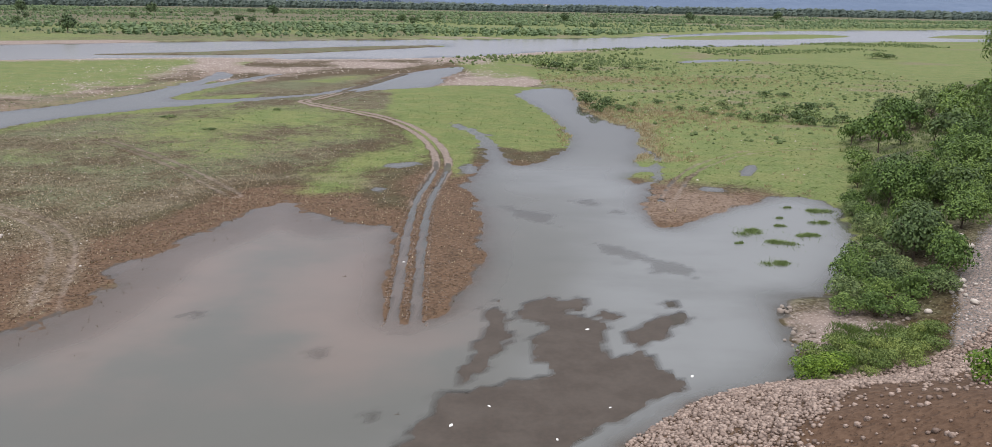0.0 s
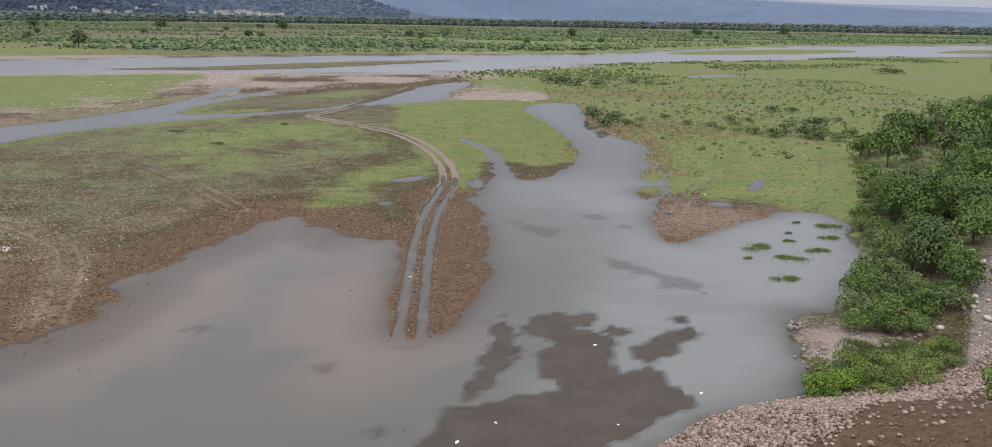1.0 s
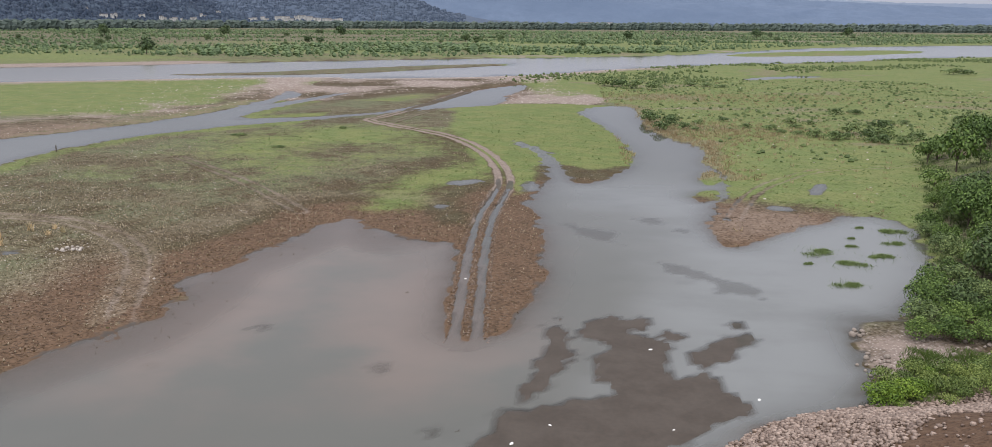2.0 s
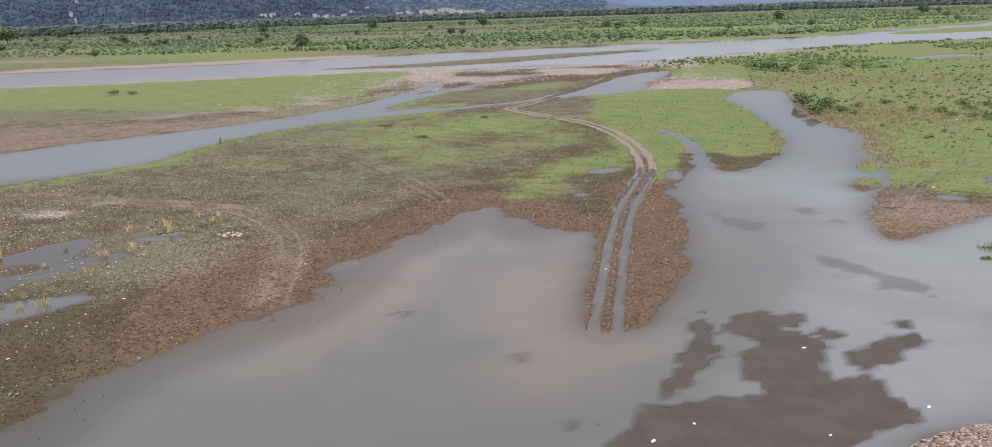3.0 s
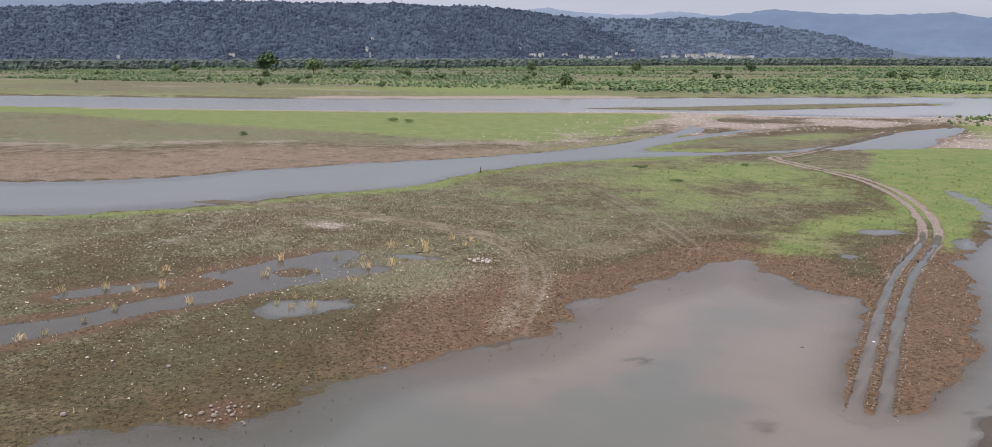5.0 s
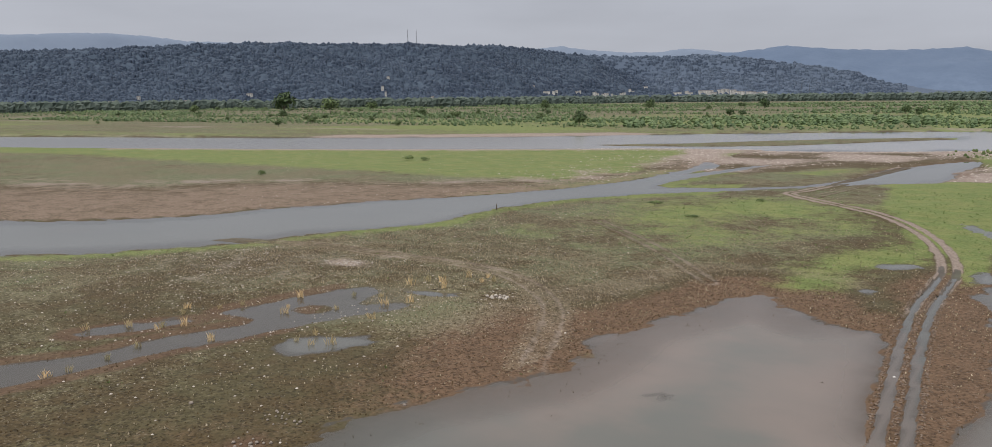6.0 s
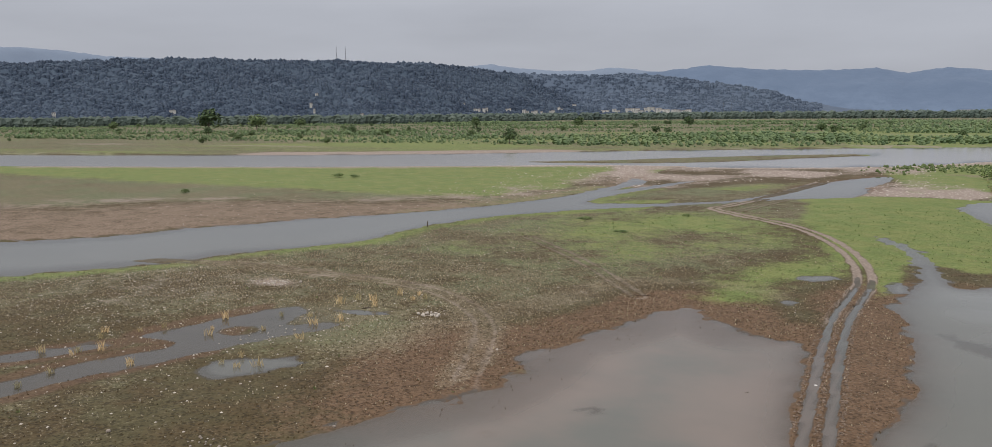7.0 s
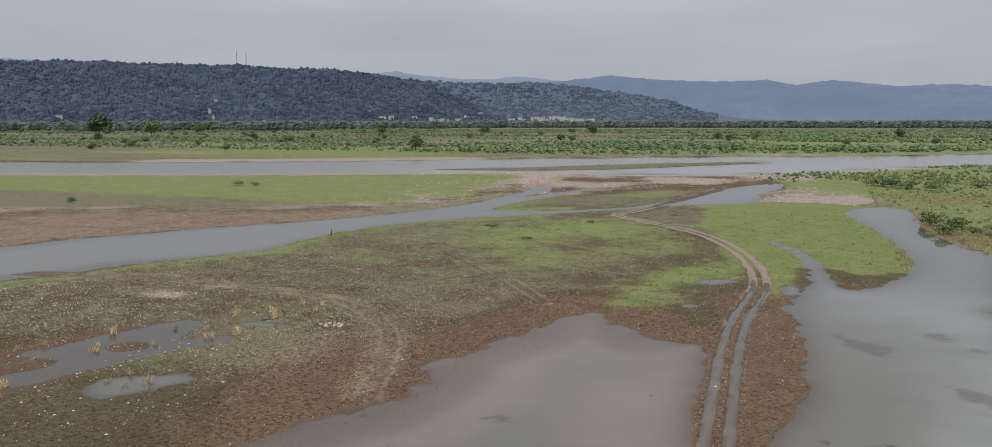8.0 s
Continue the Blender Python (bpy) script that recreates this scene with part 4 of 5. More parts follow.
def draped(name, line, width, label, y_least=-1e9, y_most=1e9):
    """A strip of the ground along a track, finely meshed, with its two ruts and the churned edges."""
    p = np.asarray(line, float)
    step = np.concatenate([[0], np.cumsum(np.hypot(*np.diff(p, axis=0).T))])
    s = np.arange(0, step[-1], 0.4)
    px, py = np.interp(s, step, p[:, 0]), np.interp(s, step, p[:, 1])
    keep = (py > y_least) & (py < y_most)
    tx, ty = np.gradient(px), np.gradient(py)
    k = np.hypot(tx, ty)
    cols = np.linspace(-1, 1, 21)
    wide = 0.5 * width * (1 + 0.12 * (2 * value_noise(s, 0 * s, 3.0, 91) - 1))
    bx = (px[:, None] - (ty / k * wide)[:, None] * cols)[keep]
    by = (py[:, None] + (tx / k * wide)[:, None] * cols)[keep]
    q = relief(bx.ravel(), by.ravel())
    lift = (0.018 + 0.0011 * np.clip(np.hypot(bx, by) - 60, 0, 200)) * (1 - 2.4 * np.abs(cols[None]) ** 8)
    me = mesh_from(name, np.stack([bx.ravel(), by.ravel(), q["h"] + lift.ravel()], -1), grid_faces(21, len(bx)), M_GROUND)
    z = zones(bx.ravel(), by.ravel(), q)
    for zone, three in (("zone_a", z[:3]), ("zone_b", z[3:6]), ("zone_c", z[6:])):
        layer = me.attributes.new(zone, "FLOAT_COLOR", "POINT")
        layer.data.foreach_set("color", np.stack([*three, np.ones(bx.size)], 1).astype(np.float32).ravel())
    return tagged(new(name, me), label, "track", kind="structure")


draped("track", TRACK, 4.6, "pale muddy wheel track winding across the bar", 98.0)
draped("track", TRACK_BRANCH, 3.4, "faint wheel track in the grass")
draped("track", TRACK_WEST, 4.4, "curving wheel track across the stubble", 48.0)
draped("track", TRACK_FAINT, 3.4, "faint wheel track in the stubble")
draped("track", TRACK_EAST, 3.4, "wheel track over the muddy spit", 94.0, 131.0)


NEAR_CREST = [(84, 0.042), (70, 0.046), (63, 0.051), (58.7, 0.0545), (54, 0.0590), (50, 0.0615), (46.7, 0.0610), (42.5, 0.0605), (39.8, 0.0610), (37.4, 0.0583), (33.8, 0.0585), (30.7, 0.0515), (28.9, 0.0480), (26.3, 0.0455), (22.7, 0.0432), (20.7, 0.0445), (18.9, 0.0438), (16.1, 0.0368), (12.9, 0.0285), (10.5, 0.0205), (8.9, 0.0105), (6, 0.001), (0, -0.004), (-48, 0.0)]
MID_CREST = [(84, 0.03), (24, 0.040), (18, 0.0472), (14.6, 0.0535), (11.4, 0.0471), (7.7, 0.0448), (4.5, 0.0454), (2.7, 0.0399), (0.6, 0.0442), (-1.6, 0.040), (-3.4, 0.0367), (-6.4, 0.0383), (-8.3, 0.0349), (-15, 0.0245), (-20, 0.02), (-30, 0.012), (-48, 0.008)]
FAR_CREST = [(84, 0.06), (70, 0.067), (63.2, 0.0695), (61.6, 0.0716), (58.9, 0.0728), (57.1, 0.0708), (54.2, 0.0652), (51.5, 0.064), (45, 0.058), (34, 0.055), (31.1, 0.0562), (29.6, 0.0590), (27.8, 0.0540), (25.2, 0.0500), (22.7, 0.0497), (21.3, 0.0530), (19.8, 0.0510), (18.7, 0.048), (15, 0.045), (5, 0.040), (-8, 0.034), (-20, 0.022), (-48, 0.012)]


def foot_near(t):
    return 2350 + 550 * smooth(t, 38, 20)


LEFT_CREST = [p for p in NEAR_CREST if p[0] > 28] + [(26.4, 0.040), (23, 0.031), (19, 0.018), (15, 0.008), (11, -0.003), (-48, -0.006)]
RIGHT_CREST = [(84, 0.02), (40, 0.035), (33, 0.048)] + [p for p in NEAR_CREST if p[0] < 31]
# each ridge's material colour carries its share of haze
near_hill, (hT, hS, hx, hy, hz) = ridge("hill_ridge", LEFT_CREST, foot_near, 650, M_HILL, "long ridge covered in dark forest, its colour tinted blue for haze", 91, 70, 0.2, 0.6, 10.0)
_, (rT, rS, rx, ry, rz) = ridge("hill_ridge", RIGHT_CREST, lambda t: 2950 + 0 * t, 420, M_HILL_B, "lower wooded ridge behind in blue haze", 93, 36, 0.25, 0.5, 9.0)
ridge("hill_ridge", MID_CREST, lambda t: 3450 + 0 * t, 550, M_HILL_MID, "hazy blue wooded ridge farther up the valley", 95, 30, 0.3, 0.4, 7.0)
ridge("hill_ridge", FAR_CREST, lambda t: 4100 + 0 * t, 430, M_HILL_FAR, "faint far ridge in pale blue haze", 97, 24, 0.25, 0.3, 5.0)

rng = np.random.default_rng(5)
# crowns standing all over the two near ridges
def forest(T, S, X, Y, Z, count, low, high, t0, t1, small, large, flat, material, label, seed):
    g = np.random.default_rng(seed)
    chance = ((S < high) & (S > low) & (T > t0) & (T < t1)).ravel() * 1.0
    i = g.choice(X.size, count, p=chance / chance.sum())
    spots = np.stack([X.ravel()[i] + g.uniform(-6, 6, count), Y.ravel()[i] + g.uniform(-6, 6, count), Z.ravel()[i]], 1)
    sizes = small + (large - small) * g.uniform(0, 1, count) ** 2
    spots[:, 2] -= 0.15 * flat * sizes
    scattered("hill_forest", crown(seed, 1, 4, 1.2), spots, sizes, g.uniform(0, 6.28, count), material, label, "forest", flat=flat, smooth_faces=True)


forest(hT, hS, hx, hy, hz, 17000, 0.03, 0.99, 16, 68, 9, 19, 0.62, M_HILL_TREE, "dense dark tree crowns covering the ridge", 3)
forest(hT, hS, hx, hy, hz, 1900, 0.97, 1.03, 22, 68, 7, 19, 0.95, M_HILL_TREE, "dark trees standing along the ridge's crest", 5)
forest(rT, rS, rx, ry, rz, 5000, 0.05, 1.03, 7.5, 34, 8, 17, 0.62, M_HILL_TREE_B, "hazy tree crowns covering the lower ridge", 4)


def polar(n, t0, t1, r0, r1, seed, power=0.5):
    g = np.random.default_rng(seed)
    t, r = np.radians(g.uniform(t0, t1, n)), (g.uniform(0, 1, n) ** power) * (r1 - r0) + r0
    return -np.sin(t) * r, np.cos(t) * r


# belt of trees at the foot of the ridge
fx, fy = polar(9500, -35, 70, 1600, 2900, 6, 0.8)
ft = np.degrees(np.arctan2(-fx, fy))
fr = np.hypot(fx, fy)
keep = (fr < foot_near(ft) + 30) & (fr > foot_near(ft) - 560 - 160 * fbm(fx, fy, 400, 7)) & (fbm(fx, fy, 180, 8) > -0.35 - smooth(fr, 2000, 2300))
fx, fy = fx[keep], fy[keep]
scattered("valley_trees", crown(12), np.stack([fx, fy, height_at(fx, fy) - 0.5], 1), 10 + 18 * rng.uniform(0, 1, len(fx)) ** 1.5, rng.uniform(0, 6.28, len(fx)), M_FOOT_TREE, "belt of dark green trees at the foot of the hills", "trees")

# scrub on the far plain
sx, sy = polar(56000, -36, 70, 300, 2000, 9, 0.75)
sr = relief(sx, sy)
dens = fbm(sx, sy * 2.2, 190, 13, 4)
keep = (sr["riv"] < -14) & (sy > 430 + 0.5 * np.clip(sx, -600, 0)) & (sy > 480 + 0.62 * np.clip(sx, 0, 900)) & (dens > 0.08 - 0.45 * smooth(sr["riv"], -110, -30) - 0.24 * smooth(np.abs(np.hypot(sx, sy) - 880), 330, 180) - 0.22 * smooth(sx, -250, -480) + 0.2 * rng.uniform(-1, 1, len(sx)))
sx, sy = sx[keep], sy[keep]
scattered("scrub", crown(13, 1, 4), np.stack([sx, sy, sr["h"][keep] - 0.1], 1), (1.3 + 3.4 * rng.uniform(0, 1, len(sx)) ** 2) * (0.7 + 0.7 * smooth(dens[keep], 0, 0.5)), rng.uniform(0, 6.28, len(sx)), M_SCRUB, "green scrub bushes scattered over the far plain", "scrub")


# ---------------------------------------------------------------- trees and bushes
def bush_kind(seed, radius, height, leaves, size, material, label, category="bush", group="", trunk=0.0, lobes=8, clump=(0.32, 0.62)):
    """A shrub or tree: a short tapered trunk with limbs, and a crown of leaf clusters."""
    ob = thing("tree" if trunk > 0.05 else "bush", label, category, group)
    g = np.random.default_rng(seed)
    bm = bmesh.new()
    r0 = 0.03 * height
    top = trunk + 0.35 * (height - trunk)
    tube(bm, (0, 0, -0.2), (0.05 * radius, 0.03 * radius, top), r0, r0 * 0.6)
    for i in range(6):
        a = 6.283 * i / 6 + g.uniform(-0.4, 0.4)
        z = g.uniform(0.5, 1.0) * top
        tube(bm, (0.03 * radius, 0, z), (0.62 * radius * math.cos(a), 0.62 * radius * math.sin(a), z + g.uniform(0.2, 0.45) * (height - trunk)), r0 * 0.45, r0 * 0.12, 5)
    part("trunk", bm, M_BARK, ob)
    v, f = leaf_ball(seed, leaves, radius, height - trunk, size, 0.72, lobes, clump)
    v[:, 2] += trunk
    part("crown", mesh_from("crown", v, f, material, False), material, ob)
    return ob


def plant(kind, x, y, z, scale, tall=1.0, turn=0.0):
    ob = copy_thing(kind, pose(x, y, z, 0, 0, turn))
    ob.matrix_basis = pose(x, y, z, 0, 0, turn) @ Matrix.Diagonal((scale, scale, scale * tall, 1))
    return ob


def planted(kinds, spots, g, sink=0.1):
    """Copies of some kinds at rows of x, y, scale, tall; the first row moves the models themselves."""
    spots = list(spots)
    zs = height_at([s[0] for s in spots], [s[1] for s in spots])
    unused = [k for k in kinds if k.location.length == 0]
    for (x, y, scale, tall), z in zip(spots, zs):
        if unused:
            kind = unused.pop()
            kind.matrix_basis = pose(x, y, z - sink, 0, 0, g.uniform(0, 360)) @ Matrix.Diagonal((scale, scale, scale * tall, 1))
        else:
            plant(g.choice(kinds), x, y, z - sink, scale, tall, g.uniform(0, 360))


g = random.Random(8)
BUSHES = [bush_kind(41 + i, 1.0, 1.5, 1900, 0.053, M_LEAF if i < 4 else M_LEAF_M, "dense dark green shrub on the river bank" if i < 4 else "lighter green feathery shrub on the river bank", "bush", "bank shrubs", 0.0, 20, (0.26, 0.46)) for i in range(6)]
BRIGHT = [bush_kind(51 + i, 1.0, 1.0, 1800, 0.056, M_LEAF_B, "bright green leafy bush at the water's edge", "bush", "waterside bushes", 0.0, 10) for i in range(2)]
made = []
for count, box_, power, fat in ((95, (25, 58, 58, 104), 1.0, 1.0), (130, (38, 140, 84, 190), 1.3, 1.25)):
    cand = np.array([(g.uniform(box_[0], box_[1]), box_[2] + (box_[3] - box_[2]) * g.random() ** power, g.random()) for _ in range(7000)])
    c_r = relief(cand[:, 0], cand[:, 1])
    fits = (c_r["wood"] > 0.2) & (c_r["side"] > 2.4) & (c_r["toe"] < -1.2) & (cand[:, 0] < 44 + 0.72 * (cand[:, 1] - 45))
    start = len(made)
    for (x, y, k), wood in zip(cand[fits], c_r["wood"][fits]):
        size = (0.9 + 1.9 * k) * fat * (0.7 if wood < 2.5 else 1.1)
        if len(made) < start + count and all((x - a) ** 2 + (y - b) ** 2 > (0.46 * (size + s)) ** 2 for a, b, s, _ in made):
            made.append((x, y, size, g.uniform(0.8, 1.45)))
planted(BUSHES, made[:95], g, 0.25)
FAR_BUSHES = [bush_kind(141 + i, 1.0, 1.4, 720, 0.076, M_LEAF if i < 3 else M_LEAF_M, "dark green shrub on the wooded slope", "bush", "slope shrubs", 0.0, 16, (0.26, 0.46)) for i in range(4)]
planted(FAR_BUSHES, made[95:], g, 0.25)
planted(BRIGHT, [(18.7, 46.9, 1.5, 1.0), (19.9, 47.6, 1.35, 0.95), (21.2, 48.6, 1.1, 0.9), (22.8, 51.2, 0.8, 0.8), (27.4, 53.2, 0.7, 0.7)], g)
planted(BRIGHT, [(23.1, 36.2, 1.5, 1.2), (24.2, 35.0, 1.3, 1.3)], g)
planted(BUSHES, [(25.0, 57.6, 1.5, 0.9), (27.0, 57.2, 1.6, 0.9), (29.0, 57.0, 1.5, 0.8), (26.0, 60.2, 1.8, 1.0), (28.6, 60.0, 1.7, 0.9), (30.6, 59.6, 1.4, 0.9), (27.6, 63.4, 2.0, 1.1), (30.0, 63.0, 1.9, 1.0), (32.2, 64.4, 1.6, 1.0), (29.4, 66.8, 2.1, 1.1), (32.0, 68.0, 2.0, 1.1)], g, 0.2)
WEEDY = [bush_kind(161 + i, 1.0, 0.8, 800, 0.06, M_WEED, "pale green tangle of tall weeds on the bank", "weeds", "bank weeds", 0.0, 14) for i in range(3)]
for k in WEEDY:
    k.name = "weed_clump"
spots = []
tries = [(g.uniform(19, 31), g.uniform(46, 56)) for _ in range(260)]
tries_side = relief(np.array([p[0] for p in tries]), np.array([p[1] for p in tries]))["side"]
for (x, y), side in zip(tries, tries_side):
    if abs(y - 48.6 - 0.42 * (x - 20)) < 2.6 - 0.06 * abs(x - 25) and side > 2.6 and len(spots) < 46 and all((x - a) ** 2 + (y - b) ** 2 > 0.7 for a, b, _, _ in spots) and not (x > 26.4 and y < 50.5):
        spots.append((x, y, g.uniform(0.6, 1.15), g.uniform(0.9, 1.7)))
planted(WEEDY, spots, g, 0.08)
BANK_TREES = [bush_kind(91 + i, 1.0, 1.7, 3200, 0.039, M_LEAF, "tall dark leafy tree on the wooded slope", "tree", "slope trees", 0.25, 22, (0.28, 0.5)) for i in range(2)]
planted(BANK_TREES, [(52, 92, 3.6, 1), (46, 84, 3.0, 1.1), (60, 104, 4.0, 1), (76, 128, 5.0, 1.1), (84, 138, 5.5, 1.2), (92, 150, 6.0, 1.2), (100, 160, 6.5, 1.2), (108, 172, 6.5, 1.3), (88, 128, 5.5, 1.3), (99, 141, 6, 1.3), (140, 238, 8, 1.2), (152, 256, 9, 1.3), (160, 262, 10, 1.3), (128, 214, 7, 1.2)], g, 0.3)
# low shrubs and tussocks on the meadow and the bars
LOW = [bush_kind(61 + i, 1.0, 0.9, 450, 0.09, M_LEAF_M, "low grey-green shrub on the meadow", "bush", "meadow shrubs", 0.0, 7) for i in range(3)]
planted(LOW, [(18.1, 174, 2.4, 1.0), (21, 182, 2.4, 1), (16.8, 188, 2.6, 1.1), (17, 196, 2.4, 1.1), (22, 192, 2.0, 0.9), (27, 185, 1.6, 0.8), (33.7, 190.7, 1.6, 0.8), (48, 189, 2.0, 0.8), (52, 187, 1.6, 0.8), (63.9, 208.7, 2.4, 0.8), (68.9, 209.5, 2.0, 0.8), (55.6, 172, 2.6, 1.0), (59, 170, 2.0, 1.0), (60.1, 166, 2.6, 1.0), (63, 176, 2.8, 1.1), (66, 164, 2.2, 0.9),
              (87, 193, 3, 0.7), (10, 290, 4.2, 0.9), (15, 287, 3.6, 0.8), (20, 281, 3.6, 0.9), (25, 277, 3.4, 0.9), (40, 294, 3.0, 0.6), (45, 292, 3.0, 0.6), (50, 290, 2.6, 0.5), (108, 458, 2.2, 0.8), (104, 455, 1.6, 0.7), (163, 377, 5, 0.7), (168, 376, 4, 0.7),
              (-47.9, 166, 1.0, 0.7), (-64.4, 152.5, 1.1, 0.7), (-66, 153, 0.9, 0.6), (-51.6, 138.5, 0.9, 0.7), (-53, 139, 0.8, 0.6), (-184.8, 155, 1.3, 1.3), (-181.4, 215.8, 2.4, 0.8), (-176, 217, 2.0, 0.7), (36.7, 179.6, 1.7, 0.7), (40.9, 177, 1.9, 0.8), (47.4, 181, 1.6, 0.7), (47.4, 166, 2.0, 0.9), (50, 162, 2.2, 1.0), (52.5, 164, 1.8, 0.9), (56.5, 162.8, 2.4, 1.1), (57.6, 158.7, 2.2, 1.0), (61, 158, 2.0, 1.0), (45, 170, 1.5, 0.7), (42, 172, 1.4, 0.7), (23, 178, 1.8, 0.8), (25, 174, 1.4, 0.7), (70, 190, 2.0, 0.6), (74, 192, 1.8, 0.6), (62, 149, 1.5, 0.7), (56, 160, 1.5, 0.8)], g)
# single trees of the far plain
FAR_TREES = [bush_kind(71 + i, 0.55, 1.0, 500, 0.078, M_FAR_LEAF, "round-crowned broadleaf tree on the far plain", "tree", "far plain trees", 0.06, 16, (0.4, 0.6)) for i in range(3)]
planted(FAR_TREES, [(-268.7, 500, 11, 1), (-862, 766, 30, 1), (-798, 788, 24, 0.9), (-451, 1039, 14, 1.1), (-700, 620, 9, 1), (-560, 690, 10, 1), (-620, 1050, 16, 1), (-900, 980, 18, 0.9), (-330, 1150, 15, 1), (-250, 760, 8, 1), (-480, 420, 6, 1), (-390, 452, 6, 0.9), (-120, 900, 9, 1), (60, 1000, 12, 1), (240, 1150, 14, 1), (420, 1350, 16, 1), (-1050, 760, 14, 1)] + [(-math.sin(a) * d, math.cos(a) * d, g.uniform(3.5, 8), g.uniform(0.7, 1.0)) for a, d in ((radians(g.uniform(-22, 62)), g.uniform(700, 1700)) for _ in range(110))], g)

# ---------------------------------------------------------------- stones of the bank below the bridge
q_x, q_y = rng.uniform(3, 34, 60000), rng.uniform(27, 54, 60000)
q_r = relief(q_x, q_y)
q_over = q_r["toe"] + 1.6 * fbm(q_x, q_y, 3, 77, 3) - (8.4 - 0.25 * np.clip(q_x - 12, 0, 18))
keep = (q_r["toe"] > -0.3) & (rng.uniform(0, 1, len(q_x)) < 0.60 * smooth(q_over, 1.2, -1.4) + 0.03)
q_x, q_y, q_h = q_x[keep][:14000], q_y[keep][:14000], q_r["h"][keep][:14000]
scattered("rubble", lump(21, 2, 5, 0.2), np.stack([q_x, q_y, q_h + 0.05], 1), 0.13 + 0.25 * rng.uniform(0, 1, len(q_x)) ** 2.2, rng.uniform(0, 6.28, len(q_x)), M_RUBBLE, "layer of pinkish rounded stones on the bank", "stones", flat=0.7, smooth_faces=True)

# gravel of the path
p_x, p_y = rng.uniform(25, 64, 76000), rng.uniform(44, 95, 76000)
keep = line_distance(PATH_EDGE, p_x, p_y) < 2.1 + 0.4 * fbm(p_x, p_y, 2, 73)
p_x, p_y = p_x[keep], p_y[keep]
scattered("path_gravel", lump(22, 1, 5, 0.3), np.stack([p_x, p_y, height_at(p_x, p_y) + 0.01], 1), rng.uniform(0.06, 0.20, len(p_x)), rng.uniform(0, 6.28, len(p_x)), M_GRIT, "loose grey gravel covering the path", "gravel", flat=0.6)


# ---------------------------------------------------------------- single stones
def stone_kind(seed, label, group, material):
    v, f = lump(seed, 5, 9, 0.14)
    ob = tagged(new("stone", mesh_from("stone", v * (1.0, 0.8, 0.62), f, material, True)), label, "stone", group)
    return ob


def strewn(kinds, cx, cy, rx, ry, count, small, large, g):
    spots = []
    while len(spots) < count:
        x, y, s = cx + rx * g.gauss(0, 0.5), cy + ry * g.gauss(0, 0.5), small + (large - small) * g.random() ** 2
        if all((x - a) ** 2 + (y - b) ** 2 > (0.45 * (s + c)) ** 2 for a, b, c in spots):
            spots.append((x, y, s))
    zs = height_at([s[0] for s in spots], [s[1] for s in spots])
    for (x, y, s), z in zip(spots, zs):
        copy = copy_thing(g.choice(kinds), pose(x, y, max(float(z), -0.03) + 0.20 * s, g.uniform(-12, 12), g.uniform(-12, 12), g.uniform(0, 360)))
        copy.scale = (s, s, s)


HEAP = [stone_kind(81 + i, "rounded pale river stone lying in the shallows", "heaped stones", M_STONE) for i in range(3)]
BOULDER = [stone_kind(85 + i, "pale rounded boulder beside the gravel path", "path boulders", M_PEBBLE) for i in range(2)]
BAR_STONE = [stone_kind(88 + i, "small whitish stone lying on the silt bar", "bar stones", M_PEBBLE) for i in range(2)]
strewn(BAR_STONE, -49.0, 72.8, 1.5, 0.9, 20, 0.2, 0.55, g)
strewn(BAR_STONE, -75.8, 77.2, 2.6, 1.5, 42, 0.16, 0.42, g)
strewn(BAR_STONE, -59.5, 58.5, 2.2, 5.0, 26, 0.12, 0.3, g)
strewn(HEAP, -40.6, 25.3, 1.9, 0.9, 19, 0.26, 0.58, g)
strewn(HEAP, -41.2, 32.4, 1.7, 1.5, 24, 0.18, 0.46, g)
strewn(HEAP, -42.6, 37.0, 1.8, 0.9, 14, 0.16, 0.36, g)
strewn(HEAP, 20.6, 52.8, 1.0, 2.0, 24, 0.25, 0.60, g)
strewn(HEAP, 20.8, 58.4, 0.7, 1.0, 7, 0.30, 0.70, g)
strewn(HEAP, 27.0, 55.8, 2.6, 1.4, 14, 0.25, 0.60, g)
strewn(BOULDER, 33.6, 59.6, 1.0, 3.0, 15, 0.35, 1.0, g)
strewn(BOULDER, 39.8, 70.4, 1.0, 1.5, 5, 0.4, 0.8, g)
for kind, (x, y, s) in zip(HEAP + BOULDER + BAR_STONE, ((-48.9, 26.9, 0.45), (-50.2, 35.2, 0.4), (-37.5, 43.6, 0.3), (30.6, 56.6, 0.6), (29.4, 54.9, 0.5), (-47.6, 72.0, 0.4), (-36.2, 64.6, 0.3))):
    kind.matrix_basis = pose(x, y, float(height_at([x], [y])[0]) + 0.18 * s)
    kind.scale = (s, s, s)


# ---------------------------------------------------------------- loose cover: stubble, clods, pebbles, tussocks
def spread(n, x0, x1, y0, y1, seed):
    g = np.random.default_rng(seed)
    x, y = g.uniform(x0, x1, n), g.uniform(y0, y1, n)
    r = relief(x, y)
    return x, y, r, zones(x, y, r), g


def cover(name, shape, pick, x, y, h, sizes, g, material, label, category, **more):
    n = int(pick.sum())
    return scattered(name, shape, np.stack([x[pick], y[pick], h[pick]], 1), sizes[pick], g.uniform(0, 6.28, n), material, label, category, **more)


